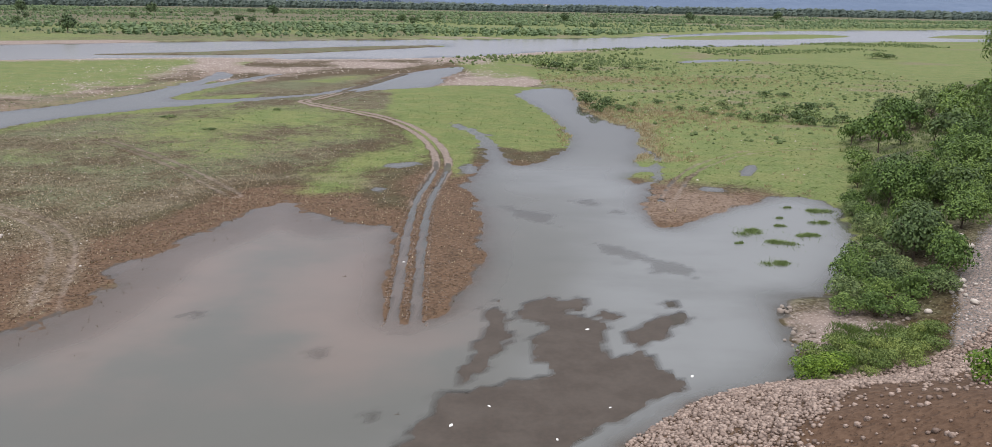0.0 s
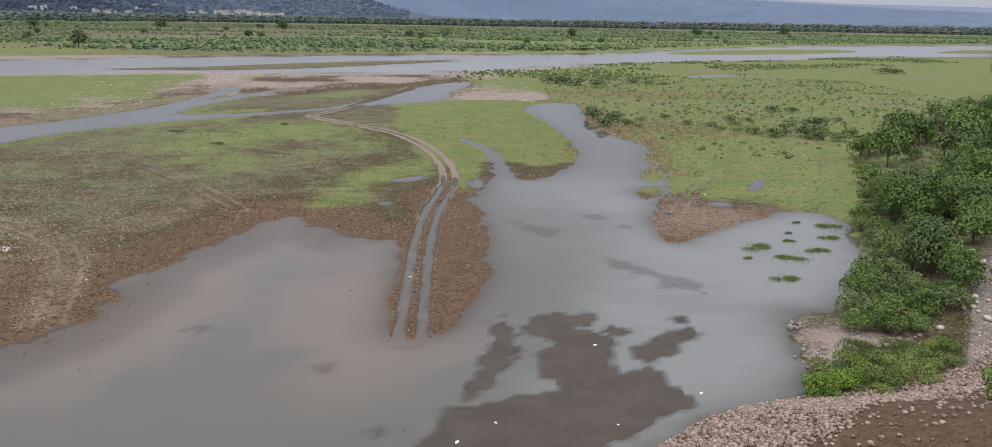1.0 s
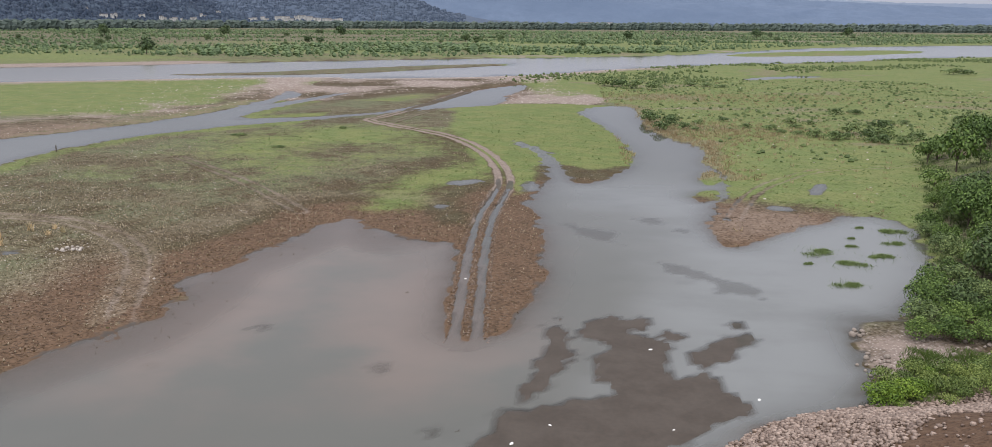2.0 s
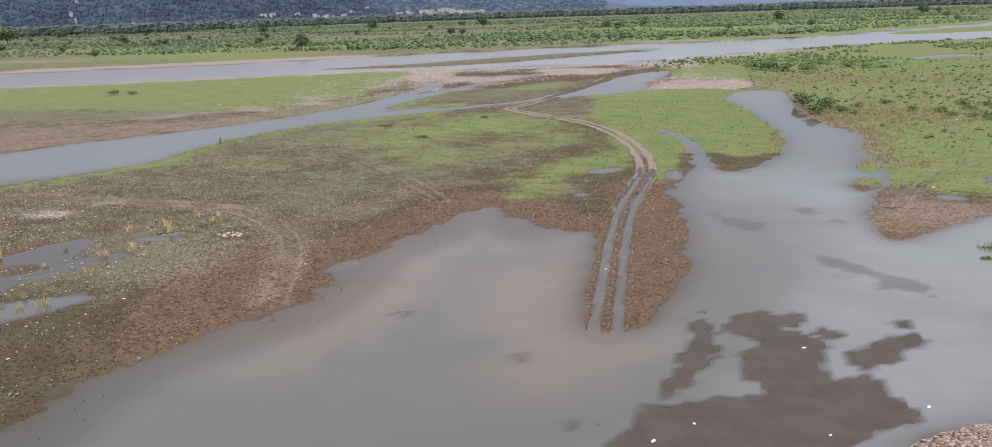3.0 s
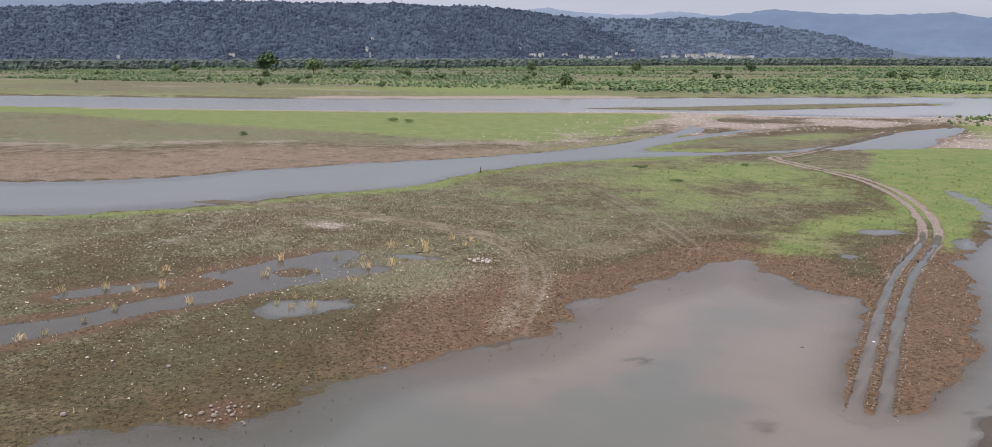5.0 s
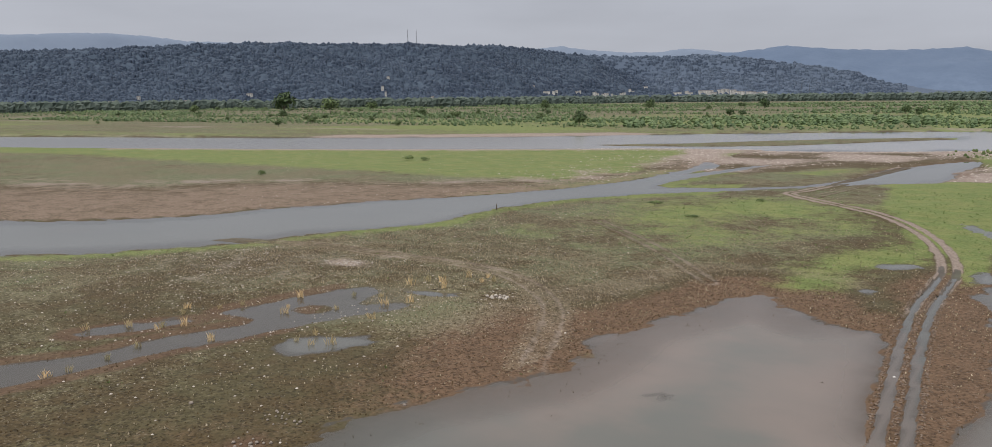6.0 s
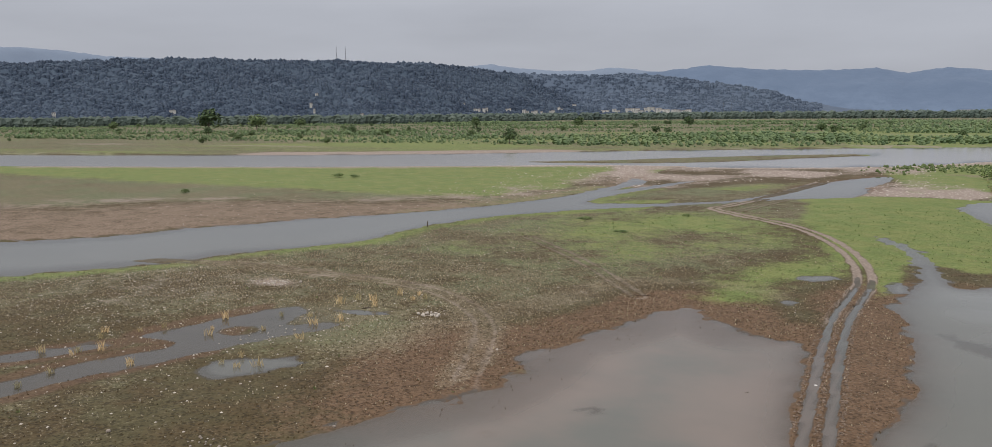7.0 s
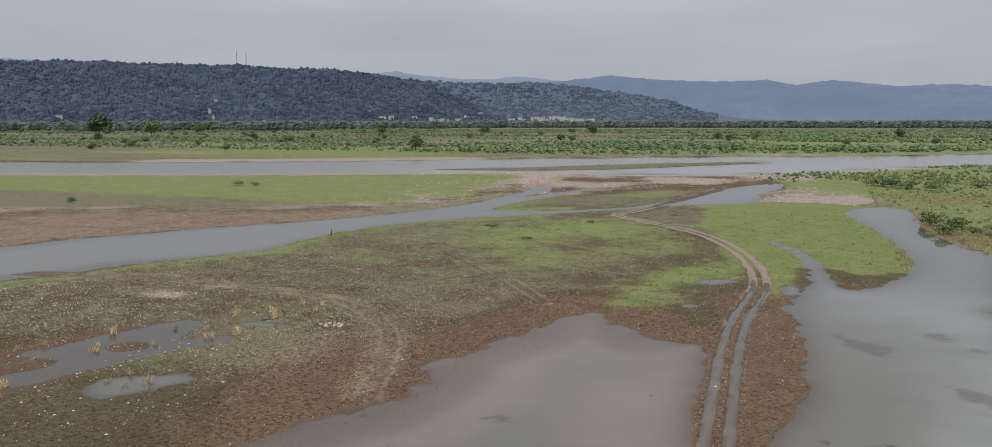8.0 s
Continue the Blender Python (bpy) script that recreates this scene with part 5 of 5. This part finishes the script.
x, y, r, z, g2 = spread(150000, -82, 12, 20, 130, 101)
u = g2.uniform(0, 1, len(x))
sizes = 0.05 + 0.12 * g2.uniform(0, 1, len(x)) ** 2
shore = -r["lag"]
calm = (r["pressed"] < 0.3) & (r["still"] < 0.1)
stub = calm & (r["h"] > 0.004) & (x < 9) & (u < (0.10 + 0.45 * z[1] + 0.2 * z[0] - 0.3 * z[4]) * (0.55 + 0.9 * value_noise(x, y, 2.5, 5))) & (r["mud"] < -1) & (r["trough"] < 0.2)
cover("stubble", tuft(3, 4, 0.5, 0.16, 0.25), stub, x, y, r["h"], sizes, g2, M_STUB, "brown dead stubble on the silt bar", "stubble", flat=0.9)
fringe = calm & (r["h"] <= -0.02) & (r["h"] > -0.16) & (u < 0.09 * smooth(y, 84, 50) * value_noise(x, y, 3.0, 47) + 0.02) & (x < -13)
cover("shallows_stalks", tuft(4, 4, 0.3, 0.06, 0.25), fringe, x, y, np.minimum(r["h"], -0.02), sizes * 1.2, g2, M_STUB, "dead stalks standing in the shallow water", "stubble")
clod = (r["h"] > 0.0) & (x > -7.6 - 0.03 * (y - 70)) & (r["main"] > 1.3) & (r["spit"] > 0.4) & (r["pressed"] < 0.35) & (r["d"] > -0.7) & (y < 99) & (u < 0.5 * smooth(r["d"], -0.7, 1.2) * (0.4 + 0.9 * value_noise(x, y, 2.2, 7)))
cover("mud_clods", lump(31, 1, 6, 0.4), clod, x, y, r["h"], sizes * 1.25, g2, M_CLOD, "brown mud clods between the wheel ruts", "clods", flat=0.6)

x, y, r, z, g2 = spread(60000, -18, 2, 50, 112, 103)
u = g2.uniform(0, 1, len(x))
tr = line_distance(TRACK, x, y)
rows = (np.abs(tr - 1.5) < 0.2) | (tr < 0.22)
sizes = 0.08 + 0.16 * g2.uniform(0, 1, len(x)) ** 1.6
cover("rut_clods", lump(32, 1, 6, 0.4), rows & (y < 100) & (y > 53) & (u < 0.5 * smooth(y, 52, 62) * (0.35 + value_noise(x, y, 1.6, 27))) & (r["d"] > -2.5), x, y, np.maximum(r["h"], -0.04) + 0.02, sizes, g2, M_CLOD, "rows of churned brown mud along the wheel ruts", "clods", flat=0.7)

x, y, r, z, g2 = spread(90000, -125, 10, 30, 200, 105)
u = g2.uniform(0, 1, len(x))
west = blob(x, y, -80, 72, 34, 26)
pebble = (r["h"] > 0.02) & (x < 8) & (z[1] < 0.45) & (z[4] < 0.35) & (u < 0.022 + 0.36 * west * (0.4 + 1.2 * value_noise(x, y, 4, 19)) + 0.75 * np.maximum(blob(x, y, -76.5, 77.8, 2.6, 1.6), blob(x, y, -49.6, 73.4, 1.6, 1.2)) + 0.10 * blob(x, y, -62, 56, 14, 14))
sizes = 0.07 + 0.20 * g2.uniform(0, 1, len(x)) ** 3 + 0.05 * smooth(y, 80, 150)
cover("pebbles", lump(33, 1, 5, 0.25), pebble, x, y, r["h"] + 0.01, sizes, g2, M_PEBBLE, "pale pebbles scattered over the silt bar", "pebbles", flat=0.7)
green = (r["h"] > 0.04) & (u > 0.5) & (u < 0.5 + 0.06 * z[4] + 0.02 * z[0])
cover("grass_tussocks", tuft(6, 7, 0.6, 0.10, 0.35), green, x, y, r["h"] - 0.01, sizes * 1.1 + 0.03, g2, M_BLADE, "short green grass on the bar", "grass")

x, y, r, z, g2 = spread(150000, -112, 4, 24, 150, 113)
u = g2.uniform(0, 1, len(x))
patch = 0.25 + 1.3 * value_noise(x, y, 5, 23) * value_noise(x, y, 1.4, 29)
straw = (r["h"] > 0.03) & (r["pressed"] < 0.2) & (r["mud"] < -1) & (u < patch * (0.20 + 0.7 * blob(x, y, -80, 76, 36, 24) + 0.5 * blob(x, y, -56, 92, 36, 26)) * (1 - 0.8 * z[4]) * (0.45 + 0.55 * smooth(y - 0.3 * (x + 60), 50, 66))) & (r["chn"] < 0)
cover("straw_stubble", tuft(15, 3, 0.35, 0.24, 0.25), straw, x, y, r["h"], 0.10 + 0.13 * g2.uniform(0, 1, len(x)) ** 2, g2, M_STRAW, "short pale dry stubble on the silt bar", "stubble")
x, y, r, z, g2 = spread(44000, -330, -86, 60, 310, 115)
u = g2.uniform(0, 1, len(x))
plain = (r["h"] > 0.06) & (u < 0.12 + 0.55 * z[2] + 0.3 * z[1]) & (r["chn"] < -3) & (r["riv"] < -3) & (y > 92 - 0.9 * (x + 125))
cover("shore_pebbles", lump(35, 1, 5, 0.3), plain, x, y, r["h"], 0.10 + 0.26 * g2.uniform(0, 1, len(x)) ** 2, g2, M_COBBLE, "pale stones strewn along the channel's far bank", "pebbles", flat=0.6)

x, y, r, z, g2 = spread(90000, 8, 130, 78, 330, 107)
u = g2.uniform(0, 1, len(x))
dry = (r["h"] > 0.0) & (r["toe"] < 0) & (r["wood"] < 0) & (u < 0.01 + 0.4 * z[1] * (y > 120) + 0.3 * blob(x, y, 26, 168, 20, 14) + 0.25 * blob(x, y, 40, 250, 34, 14) + 0.3 * smooth(-r["lag"], 7, 1) * (y > 118) * (y < 200))
cover("dry_reeds", tuft(7, 9, 0.55, 0.07, 0.35), dry, x, y, r["h"] - 0.02, 0.25 + 0.45 * g2.uniform(0, 1, len(x)), g2, M_REED, "dry straw-coloured reeds along the meadow's edge", "reeds")
spit_stub = (r["h"] > -0.02) & (y < 112) & (x < 40) & (u > 0.35) & (u < 0.35 + 0.65 * z[1])
cover("spit_stubble", tuft(8, 5, 0.5, 0.10, 0.30), spit_stub, x, y, r["h"] - 0.01, 0.07 + 0.12 * g2.uniform(0, 1, len(x)), g2, M_STUB, "brown flattened stubble on the muddy spit", "stubble")
meadow = (r["h"] > 0.03) & (r["wood"] < 2) & (u > 0.6) & (u < 0.6 + 0.16 * z[4])
cover("meadow_grass", tuft(9, 8, 0.7, 0.12, 0.4), meadow, x, y, r["h"] - 0.01, 0.10 + 0.16 * g2.uniform(0, 1, len(x)) ** 2, g2, M_BLADE, "grazed green grass tussocks on the meadow", "grass")
clumps = fbm(x, y, 14, 45, 3)
tuss = (r["h"] > 0.05) & (r["wood"] < 1) & (r["pressed"] < 0.2) & (u > 0.30) & (u < 0.30 + 0.10 * smooth(clumps, 0.05, 0.5) * smooth(y, 118, 150) + 0.03 * smooth(y, 150, 200))
cover("meadow_tussocks", crown(16, 1, 6), tuss, x, y, r["h"] - 0.03, 0.25 + 0.8 * g2.uniform(0, 1, len(x)) ** 3, g2, M_TUSSOCK, "dark green tussocks scattered over the meadow", "grass", flat=0.8)
litter = (r["wood"] > -0.5) & (r["side"] > 2.2) & (r["toe"] < -0.4) & (u < 0.35) & (y < 170) & (x < 46 + 0.75 * (y - 45))
cover("bank_undergrowth", tuft(10, 10, 0.7, 0.05, 0.35), litter, x, y, r["h"] - 0.02, 0.25 + 0.45 * g2.uniform(0, 1, len(x)), g2, M_LEAF_M, "weedy undergrowth beneath the bank shrubs", "undergrowth")
x, y, r, z, g2 = spread(7000, 18, 32, 45, 64, 109)
WEED_BED = rounded([(20.4, 49.6), (22.6, 55.6), (26.6, 55.6), (30.2, 54.4), (29.4, 51.6), (25.4, 48.8), (21.6, 46.9), (19.4, 46.6)], 1)
bed = near_outline(WEED_BED, x, y, 8) + 0.9 * fbm(x, y, 1.6, 17, 3)
weeds = (bed > 0) & (r["h"] > 0.02) & (r["side"] > 1.9) & (g2.uniform(0, 1, len(x)) < 0.25 + 0.75 * smooth(bed, 0, 1.2))
cover("bank_weeds", tuft(11, 14, 0.8, 0.035, 0.4), weeds, x, y, r["h"] - 0.02, 0.12 + 0.4 * g2.uniform(0, 1, len(x)) ** 2, g2, M_WEED, "tall weeds between the stones of the bank", "weeds")

# low scrub along the near bank of the river, pale stones strewn over the meadow
x, y, r, z, g2 = spread(30000, -30, 260, 300, 600, 117)
u = g2.uniform(0, 1, len(x))
rim = (r["h"] > 0.1) & (r["riv"] > -75) & (r["riv"] < -5) & (y < 480 + 0.62 * np.clip(x, 0, 900)) & (u < 0.55 * smooth(fbm(x, y, 40, 43, 3), -0.15, 0.3))
cover("bank_scrub", crown(14), rim, x, y, r["h"] - 0.05, 0.5 + 1.0 * g2.uniform(0, 1, len(x)) ** 2, g2, M_TUSSOCK, "low grey-green scrub along the river bank", "scrub")
x, y, r, z, g2 = spread(5000, 14, 140, 100, 330, 119)
u = g2.uniform(0, 1, len(x))
cover("meadow_stones", lump(36, 1, 6, 0.3), (r["h"] > 0.05) & (r["wood"] < -1) & (u < 0.07), x, y, r["h"] + 0.02, 0.25 + 0.5 * u * 5, g2, M_PEBBLE, "pale stones scattered over the meadow", "stones", flat=0.6)

# stony lip and cut bank of the middle bar
x, y, r, z, g2 = spread(60000, -150, 40, 185, 420, 111)
u = g2.uniform(0, 1, len(x))
stony = (r["h"] > 0.05) & (u < 0.45 * z[2])
cover("bar_cobbles", lump(34, 1, 5, 0.3), stony, x, y, r["h"], 0.25 + 0.5 * g2.uniform(0, 1, len(x)) ** 2, g2, M_COBBLE, "pale cobbles on the gravel bar", "cobbles", flat=0.5)


# ---------------------------------------------------------------- reeds, islets and small finds
def clump_kind(name, seed, blades, spread_, width, lean, material, label, category, group):
    v, f = tuft(seed, blades, spread_, width, lean)
    return tagged(new(name, mesh_from(name, v, f, material, False)), label, category, group)


REEDS = [clump_kind("reed_clump", 121 + i, 26, 0.45, 0.022, 0.22, M_LEAF_DRY, "clump of dry straw-coloured reeds beside the pool", "reeds", "pool reeds") for i in range(3)]
spots = [(-66.1, 58.4), (-68.1, 62), (-65.4, 34.7), (-65.6, 32.9), (-65.8, 38.2), (-69.8, 45.6), (-71.4, 53.9), (-55.4, 80.1), (-57.4, 79), (-55, 59.3), (-62.9, 46.4), (-70.2, 46.4), (-68.8, 47.8), (-72.8, 50.6), (-74.2, 52), (-70.4, 56), (-63.6, 65.8), (-60.2, 66.4), (-58, 64.6), (-56.2, 66.6), (-53.6, 78.6), (-54.4, 77.6), (-58.6, 75.4), (-60.4, 74.8), (-61.2, 72.6), (-57, 73.6), (-55.8, 52.6), (-54, 50.2), (-52.6, 51.4), (-56, 50.4), (-64.6, 56.6), (-61, 60.4), (-66.8, 41.6), (-73.6, 45), (-75.8, 42)]
zs = height_at([s[0] for s in spots], [s[1] for s in spots])
for i, ((x, y), z) in enumerate(zip(spots, zs)):
    s = g.uniform(0.55, 1.15)
    ob = REEDS[i] if i < 3 else copy_thing(g.choice(REEDS), pose(x, y, 0))
    ob.matrix_basis = pose(x, y, z - 0.02, 0, 0, g.uniform(0, 360))
    ob.scale = (s, s, s * g.uniform(0.8, 1.2))
def islet(seed, blades):
    """A ragged mat of grass blades: several overlapping patches, lower towards their rims, stray stalks round them."""
    rng_ = np.random.default_rng(seed)
    v, f = [], []
    hubs = [(rng_.uniform(-0.7, 0.7), rng_.uniform(-0.45, 0.45), rng_.uniform(0.25, 0.55)) for _ in range(5)] + [(0, 0, 1.5)]
    for i in range(blades):
        hx0, hy0, hr = hubs[-1] if i % 16 == 0 else hubs[rng_.integers(5)]
        a, r = rng_.uniform(0, 6.283), rng_.uniform(0, 1) ** 0.6
        px, py, tall = hx0 + hr * r * math.cos(a), hy0 + hr * r * math.sin(a), rng_.uniform(0.4, 1.0) * (1.15 - 0.6 * r)
        t, o = rng_.uniform(0, 6.283), len(v)
        wx_, wy_ = 0.022 * math.cos(t), 0.022 * math.sin(t)
        lx, ly = rng_.normal(0, 0.10, 2)
        v += [(px - wx_, py - wy_, 0), (px + wx_, py + wy_, 0), (px + lx, py + ly, tall)]
        f.append((o, o + 1, o + 2))
    return tagged(new("grass_islet", mesh_from("grass_islet", np.array(v), np.array(f), M_BLADE, False)), "low ragged green grass islet standing in the water", "grass", "grass islets")


ISLETS = [islet(131 + i, 1100) for i in range(3)]
for i, (x, y, s, k) in enumerate(((24.1, 80.8, 1.9, 0.9), (28.3, 83.2, 0.7, 0.9), (29.8, 79.6, 1.6, 1.0), (26.3, 76.4, 1.7, 1.0), (23.8, 70.4, 1.4, 0.9), (35.0, 89.6, 1.7, 1.2), (33.0, 85.2, 1.2, 0.9), (22.2, 76.6, 0.5, 0.8), (31.6, 91.5, 0.6, 0.8), (29.2, 86.6, 0.5, 0.8))):
    ob = ISLETS[i] if i < 3 else copy_thing(g.choice(ISLETS), pose(x, y, 0))
    ob.matrix_basis = pose(x, y, -0.06, 0, 0, g.uniform(-20, 20))
    ob.scale = (s, s * k, 0.40)


def scrap(x, y, s):
    bm = bmesh.new()
    bmesh.ops.create_uvsphere(bm, u_segments=9, v_segments=6, radius=0.5, matrix=Matrix.Diagonal((1.0, 0.55, 0.4, 1)))
    for v in bm.verts:
        v.co += Vector((0.06 * noise.noise(v.co * 4), 0.06 * noise.noise(v.co * 5), 0.05 * noise.noise(v.co * 3)))
    me = bpy.data.meshes.new("plastic_scrap")
    bm.to_mesh(me)
    bm.free()
    me.materials.append(M_WHITE)
    ob = tagged(new("plastic_scrap", me), "crumpled white plastic scrap on the wet mud", "litter", "scraps on the mud")
    ob.matrix_basis = pose(x, y, max(float(height_at([x], [y])[0]), -0.02) + 0.05 * s, 0, 0, 37 * x)
    ob.scale = (s, s, s)


for x, y, s in ((5.5, 53.8, 0.34), (-3.1, 39.8, 0.36), (11.4, 46.7, 0.36), (-1.1, 42.1, 0.24), (5.8, 42.3, 0.2), (2.6, 38.6, 0.25), (-9.4, 68.4, 0.28)):
    scrap(x, y, s)


def branch(x, y, turn, size, label):
    bm = bmesh.new()
    tube(bm, (-0.5, 0, 0.02), (0.1, 0.06, 0.10), 0.06, 0.045)
    tube(bm, (0.1, 0.06, 0.10), (0.6, -0.05, 0.05), 0.045, 0.02)
    tube(bm, (0.05, 0.05, 0.10), (0.3, 0.3, 0.28), 0.035, 0.012, 5)
    tube(bm, (-0.2, 0.02, 0.06), (-0.25, -0.28, 0.22), 0.03, 0.012, 5)
    me = bpy.data.meshes.new("driftwood")
    bm.to_mesh(me)
    bm.free()
    me.materials.append(M_BARK)
    ob = tagged(new("driftwood", me), label, "driftwood", "driftwood")
    ob.matrix_basis = pose(x, y, max(float(height_at([x], [y])[0]), -0.05), 0, 0, turn)
    ob.scale = (size, size, size)


branch(-13.8, 64.1, 20, 0.55, "dark stub of driftwood in the lagoon")
branch(-32.2, 54.9, 80, 0.4, "small dark driftwood in the lagoon's shallows")
branch(3.9, 38.7, 120, 0.5, "pale twig lying on the mud flat")
branch(-6.2, 40.9, 10, 0.5, "dark tangle of twigs in the lagoon")
branch(-57.2, 72.4, 30, 1.2, "dark dead branch beside the pool")


def post(x, y, height):
    bm = bmesh.new()
    tube(bm, (0, 0, -0.4), (0.05, 0.02, height), 0.11, 0.08, 8)
    me = bpy.data.meshes.new("post")
    bm.to_mesh(me)
    bm.free()
    me.materials.append(M_BARK)
    ob = tagged(new("post", me), "short weathered wooden post by the channel", "post")
    ob.matrix_basis = pose(x, y, float(height_at([x], [y])[0]))


post(-88.3, 130.7, 1.1)


# ---------------------------------------------------------------- houses at the foot of the hills, masts on the crest
def house(x, y, z, width, depth, storeys, turn, label, group, tank=False):
    """A plastered flat-roofed house: walls, roof slab with parapet, windows with panes, a door."""
    ob = thing("house", label, "house", group)
    hgt = 3.2 * storeys
    bm = bmesh.new()
    box(bm, -width / 2, width / 2, -depth / 2, depth / 2, -14, hgt)
    part("wall", bm, M_WALL, ob)
    bm = bmesh.new()
    box(bm, -width / 2 - 0.4, width / 2 + 0.4, -depth / 2 - 0.4, depth / 2 + 0.4, hgt, hgt + 0.35)
    for x0, x1, y0, y1 in ((-width / 2, width / 2, -depth / 2, -depth / 2 + 0.25), (-width / 2, width / 2, depth / 2 - 0.25, depth / 2)):
        box(bm, x0, x1, y0, y1, hgt + 0.35, hgt + 1.1)
    part("roof", bm, M_ROOF, ob)
    n = max(2, int(width / 4.5))
    for s in range(storeys):
        for i in range(n):
            wx_ = -width / 2 + (i + 0.5) * width / n
            bm = bmesh.new()
            box(bm, wx_ - 0.8, wx_ + 0.8, -depth / 2 - 0.06, -depth / 2 + 0.1, 3.2 * s + 0.9, 3.2 * s + 2.4)
            part("window", bm, M_PANE, ob)
    if tank:
        bm = bmesh.new()
        tube(bm, (0.2 * width, 0, hgt + 0.3), (0.2 * width, 0, hgt + 2.4), 1.1, 1.0, 10)
        part("water_tank", bm, M_ROOF, ob, "dark rooftop water tank")
    ob.matrix_basis = pose(x, y, z, 0, 0, turn)
    return ob


def at_bearing(theta, dist):
    return -math.sin(radians(theta)) * dist, math.cos(radians(theta)) * dist


def on_hill(theta, up):
    """A place on the near ridge, or on the lower one east of it: its bearing and how far up the slope it lies (0 foot, 1 crest)."""
    T, S, X, Y, Z = (hT, hS, hx, hy, hz) if theta > 24.5 else (rT, rS, rx, ry, rz)
    i = int(np.argmin(np.abs(T[0] - theta)))
    j = int(np.argmin(np.abs(S[:, 0] - up)))
    return float(X[j, i]), float(Y[j, i]), float(Z[j, i])


HOUSES = ((30.4, 0.16, 16, 2), (29.8, 0.16, 14, 3), (28.2, 0.17, 12, 2), (27.0, 0.10, 15, 3), (26.4, 0.08, 18, 3), (25.8, 0.08, 14, 2), (25.2, 0.10, 14, 3), (24.6, 0.22, 15, 1), (23.8, 0.24, 12, 2), (23.2, 0.10, 14, 1), (21.4, 0.10, 18, 2), (20.8, 0.10, 16, 2),
          (19.8, 0.12, 22, 3), (19.2, 0.13, 24, 3), (18.5, 0.14, 26, 3), (17.8, 0.13, 24, 3), (17.1, 0.13, 26, 3), (16.5, 0.11, 20, 2), (15.9, 0.10, 16, 2), (39.2, 0.04, 16, 1), (38.5, 0.04, 14, 2), (37.6, 0.03, 12, 1), (41.6, 0.12, 10, 3), (41.8, 0.2, 10, 3), (41.5, 0.34, 9, 2), (53.0, 0.03, 14, 1),
          (51.4, 0.02, 18, 1), (54.6, 0.03, 12, 1), (50.6, 0.13, 20, 2), (48.9, 0.03, 10, 1), (44.6, 0.02, 12, 1), (31.4, 0.25, 9, 2), (33.6, 0.04, 12, 1), (12.4, 0.04, 14, 1), (10.6, 0.03, 16, 1), (59, 0.04, 16, 1), (57.4, 0.12, 12, 2))
CREAM = ("white plastered flat-roofed house among hillside trees", "cream two-storey house at the foot of the hills", "tall pale apartment block at the foot of the hills")
for i, (theta, up, width, storeys) in enumerate(HOUSES):
    for j in range(2 if 15 < theta < 31 else 1):
        hx_, hy_, hz_ = on_hill(theta + 0.28 * j, up)
        tall = max(1, storeys - (i + j) % 2)
        big = 1.0 if theta > 24.5 else 1.35
        house(hx_, hy_, hz_ + (8 if up < 0.06 else 5) + 1.5 * j, (0.5 + 0.35 * g.random()) * width * big, 8, tall, theta + g.uniform(-30, 30), CREAM[min(tall, 3) - 1], "hill foot houses", (i + j) % 4 == 0)
for i, theta in enumerate((-0.6, -2.0)):
    hx_, hy_ = at_bearing(theta, 2750)
    house(hx_, hy_, 14, 40, 14, 2, theta, "long pale hall at the foot of the hills", "hill foot houses")


def mast(theta, up, height, label):
    """A slim lattice mast: four legs, cross bracing, a head."""
    ob = thing("lattice_mast", label, "mast", "crest masts")
    wide = height * 0.035
    for a, b in ((-1, -1), (1, -1), (1, 1), (-1, 1)):
        bm = bmesh.new()
        tube(bm, (a * wide, b * wide, -6), (a * wide * 0.3, b * wide * 0.3, height), 0.2, 0.14, 5)
        part("leg", bm, M_STEEL, ob)
    for i in range(9):
        z0, z1 = height * i / 9, height * (i + 1) / 9
        w0, w1 = wide * (1 - 0.7 * i / 9), wide * (1 - 0.7 * (i + 1) / 9)
        bm = bmesh.new()
        for s in (-1, 1):
            tube(bm, (-w0, s * w0, z0), (w1, s * w1, z1), 0.11, 0.11, 4)
            tube(bm, (s * w0, w0, z0), (s * w1, -w1, z1), 0.11, 0.11, 4)
        part("brace", bm, M_STEEL, ob)
    bm = bmesh.new()
    tube(bm, (0, 0, height - 0.5), (0, 0, height + 5), 0.35, 0.2, 6)
    part("aerial", bm, M_STEEL, ob)
    ob.matrix_basis = pose(*on_hill(theta, up))


mast(40.0, 1.0, 50, "slim steel lattice mast on the ridge crest")
mast(39.5, 1.0, 54, "slim steel lattice mast on the ridge crest")
mast(13.8, 0.02, 46, "pale steel lattice pylon at the foot of the hills")
mast(13.3, 0.02, 46, "pale steel lattice pylon at the foot of the hills")
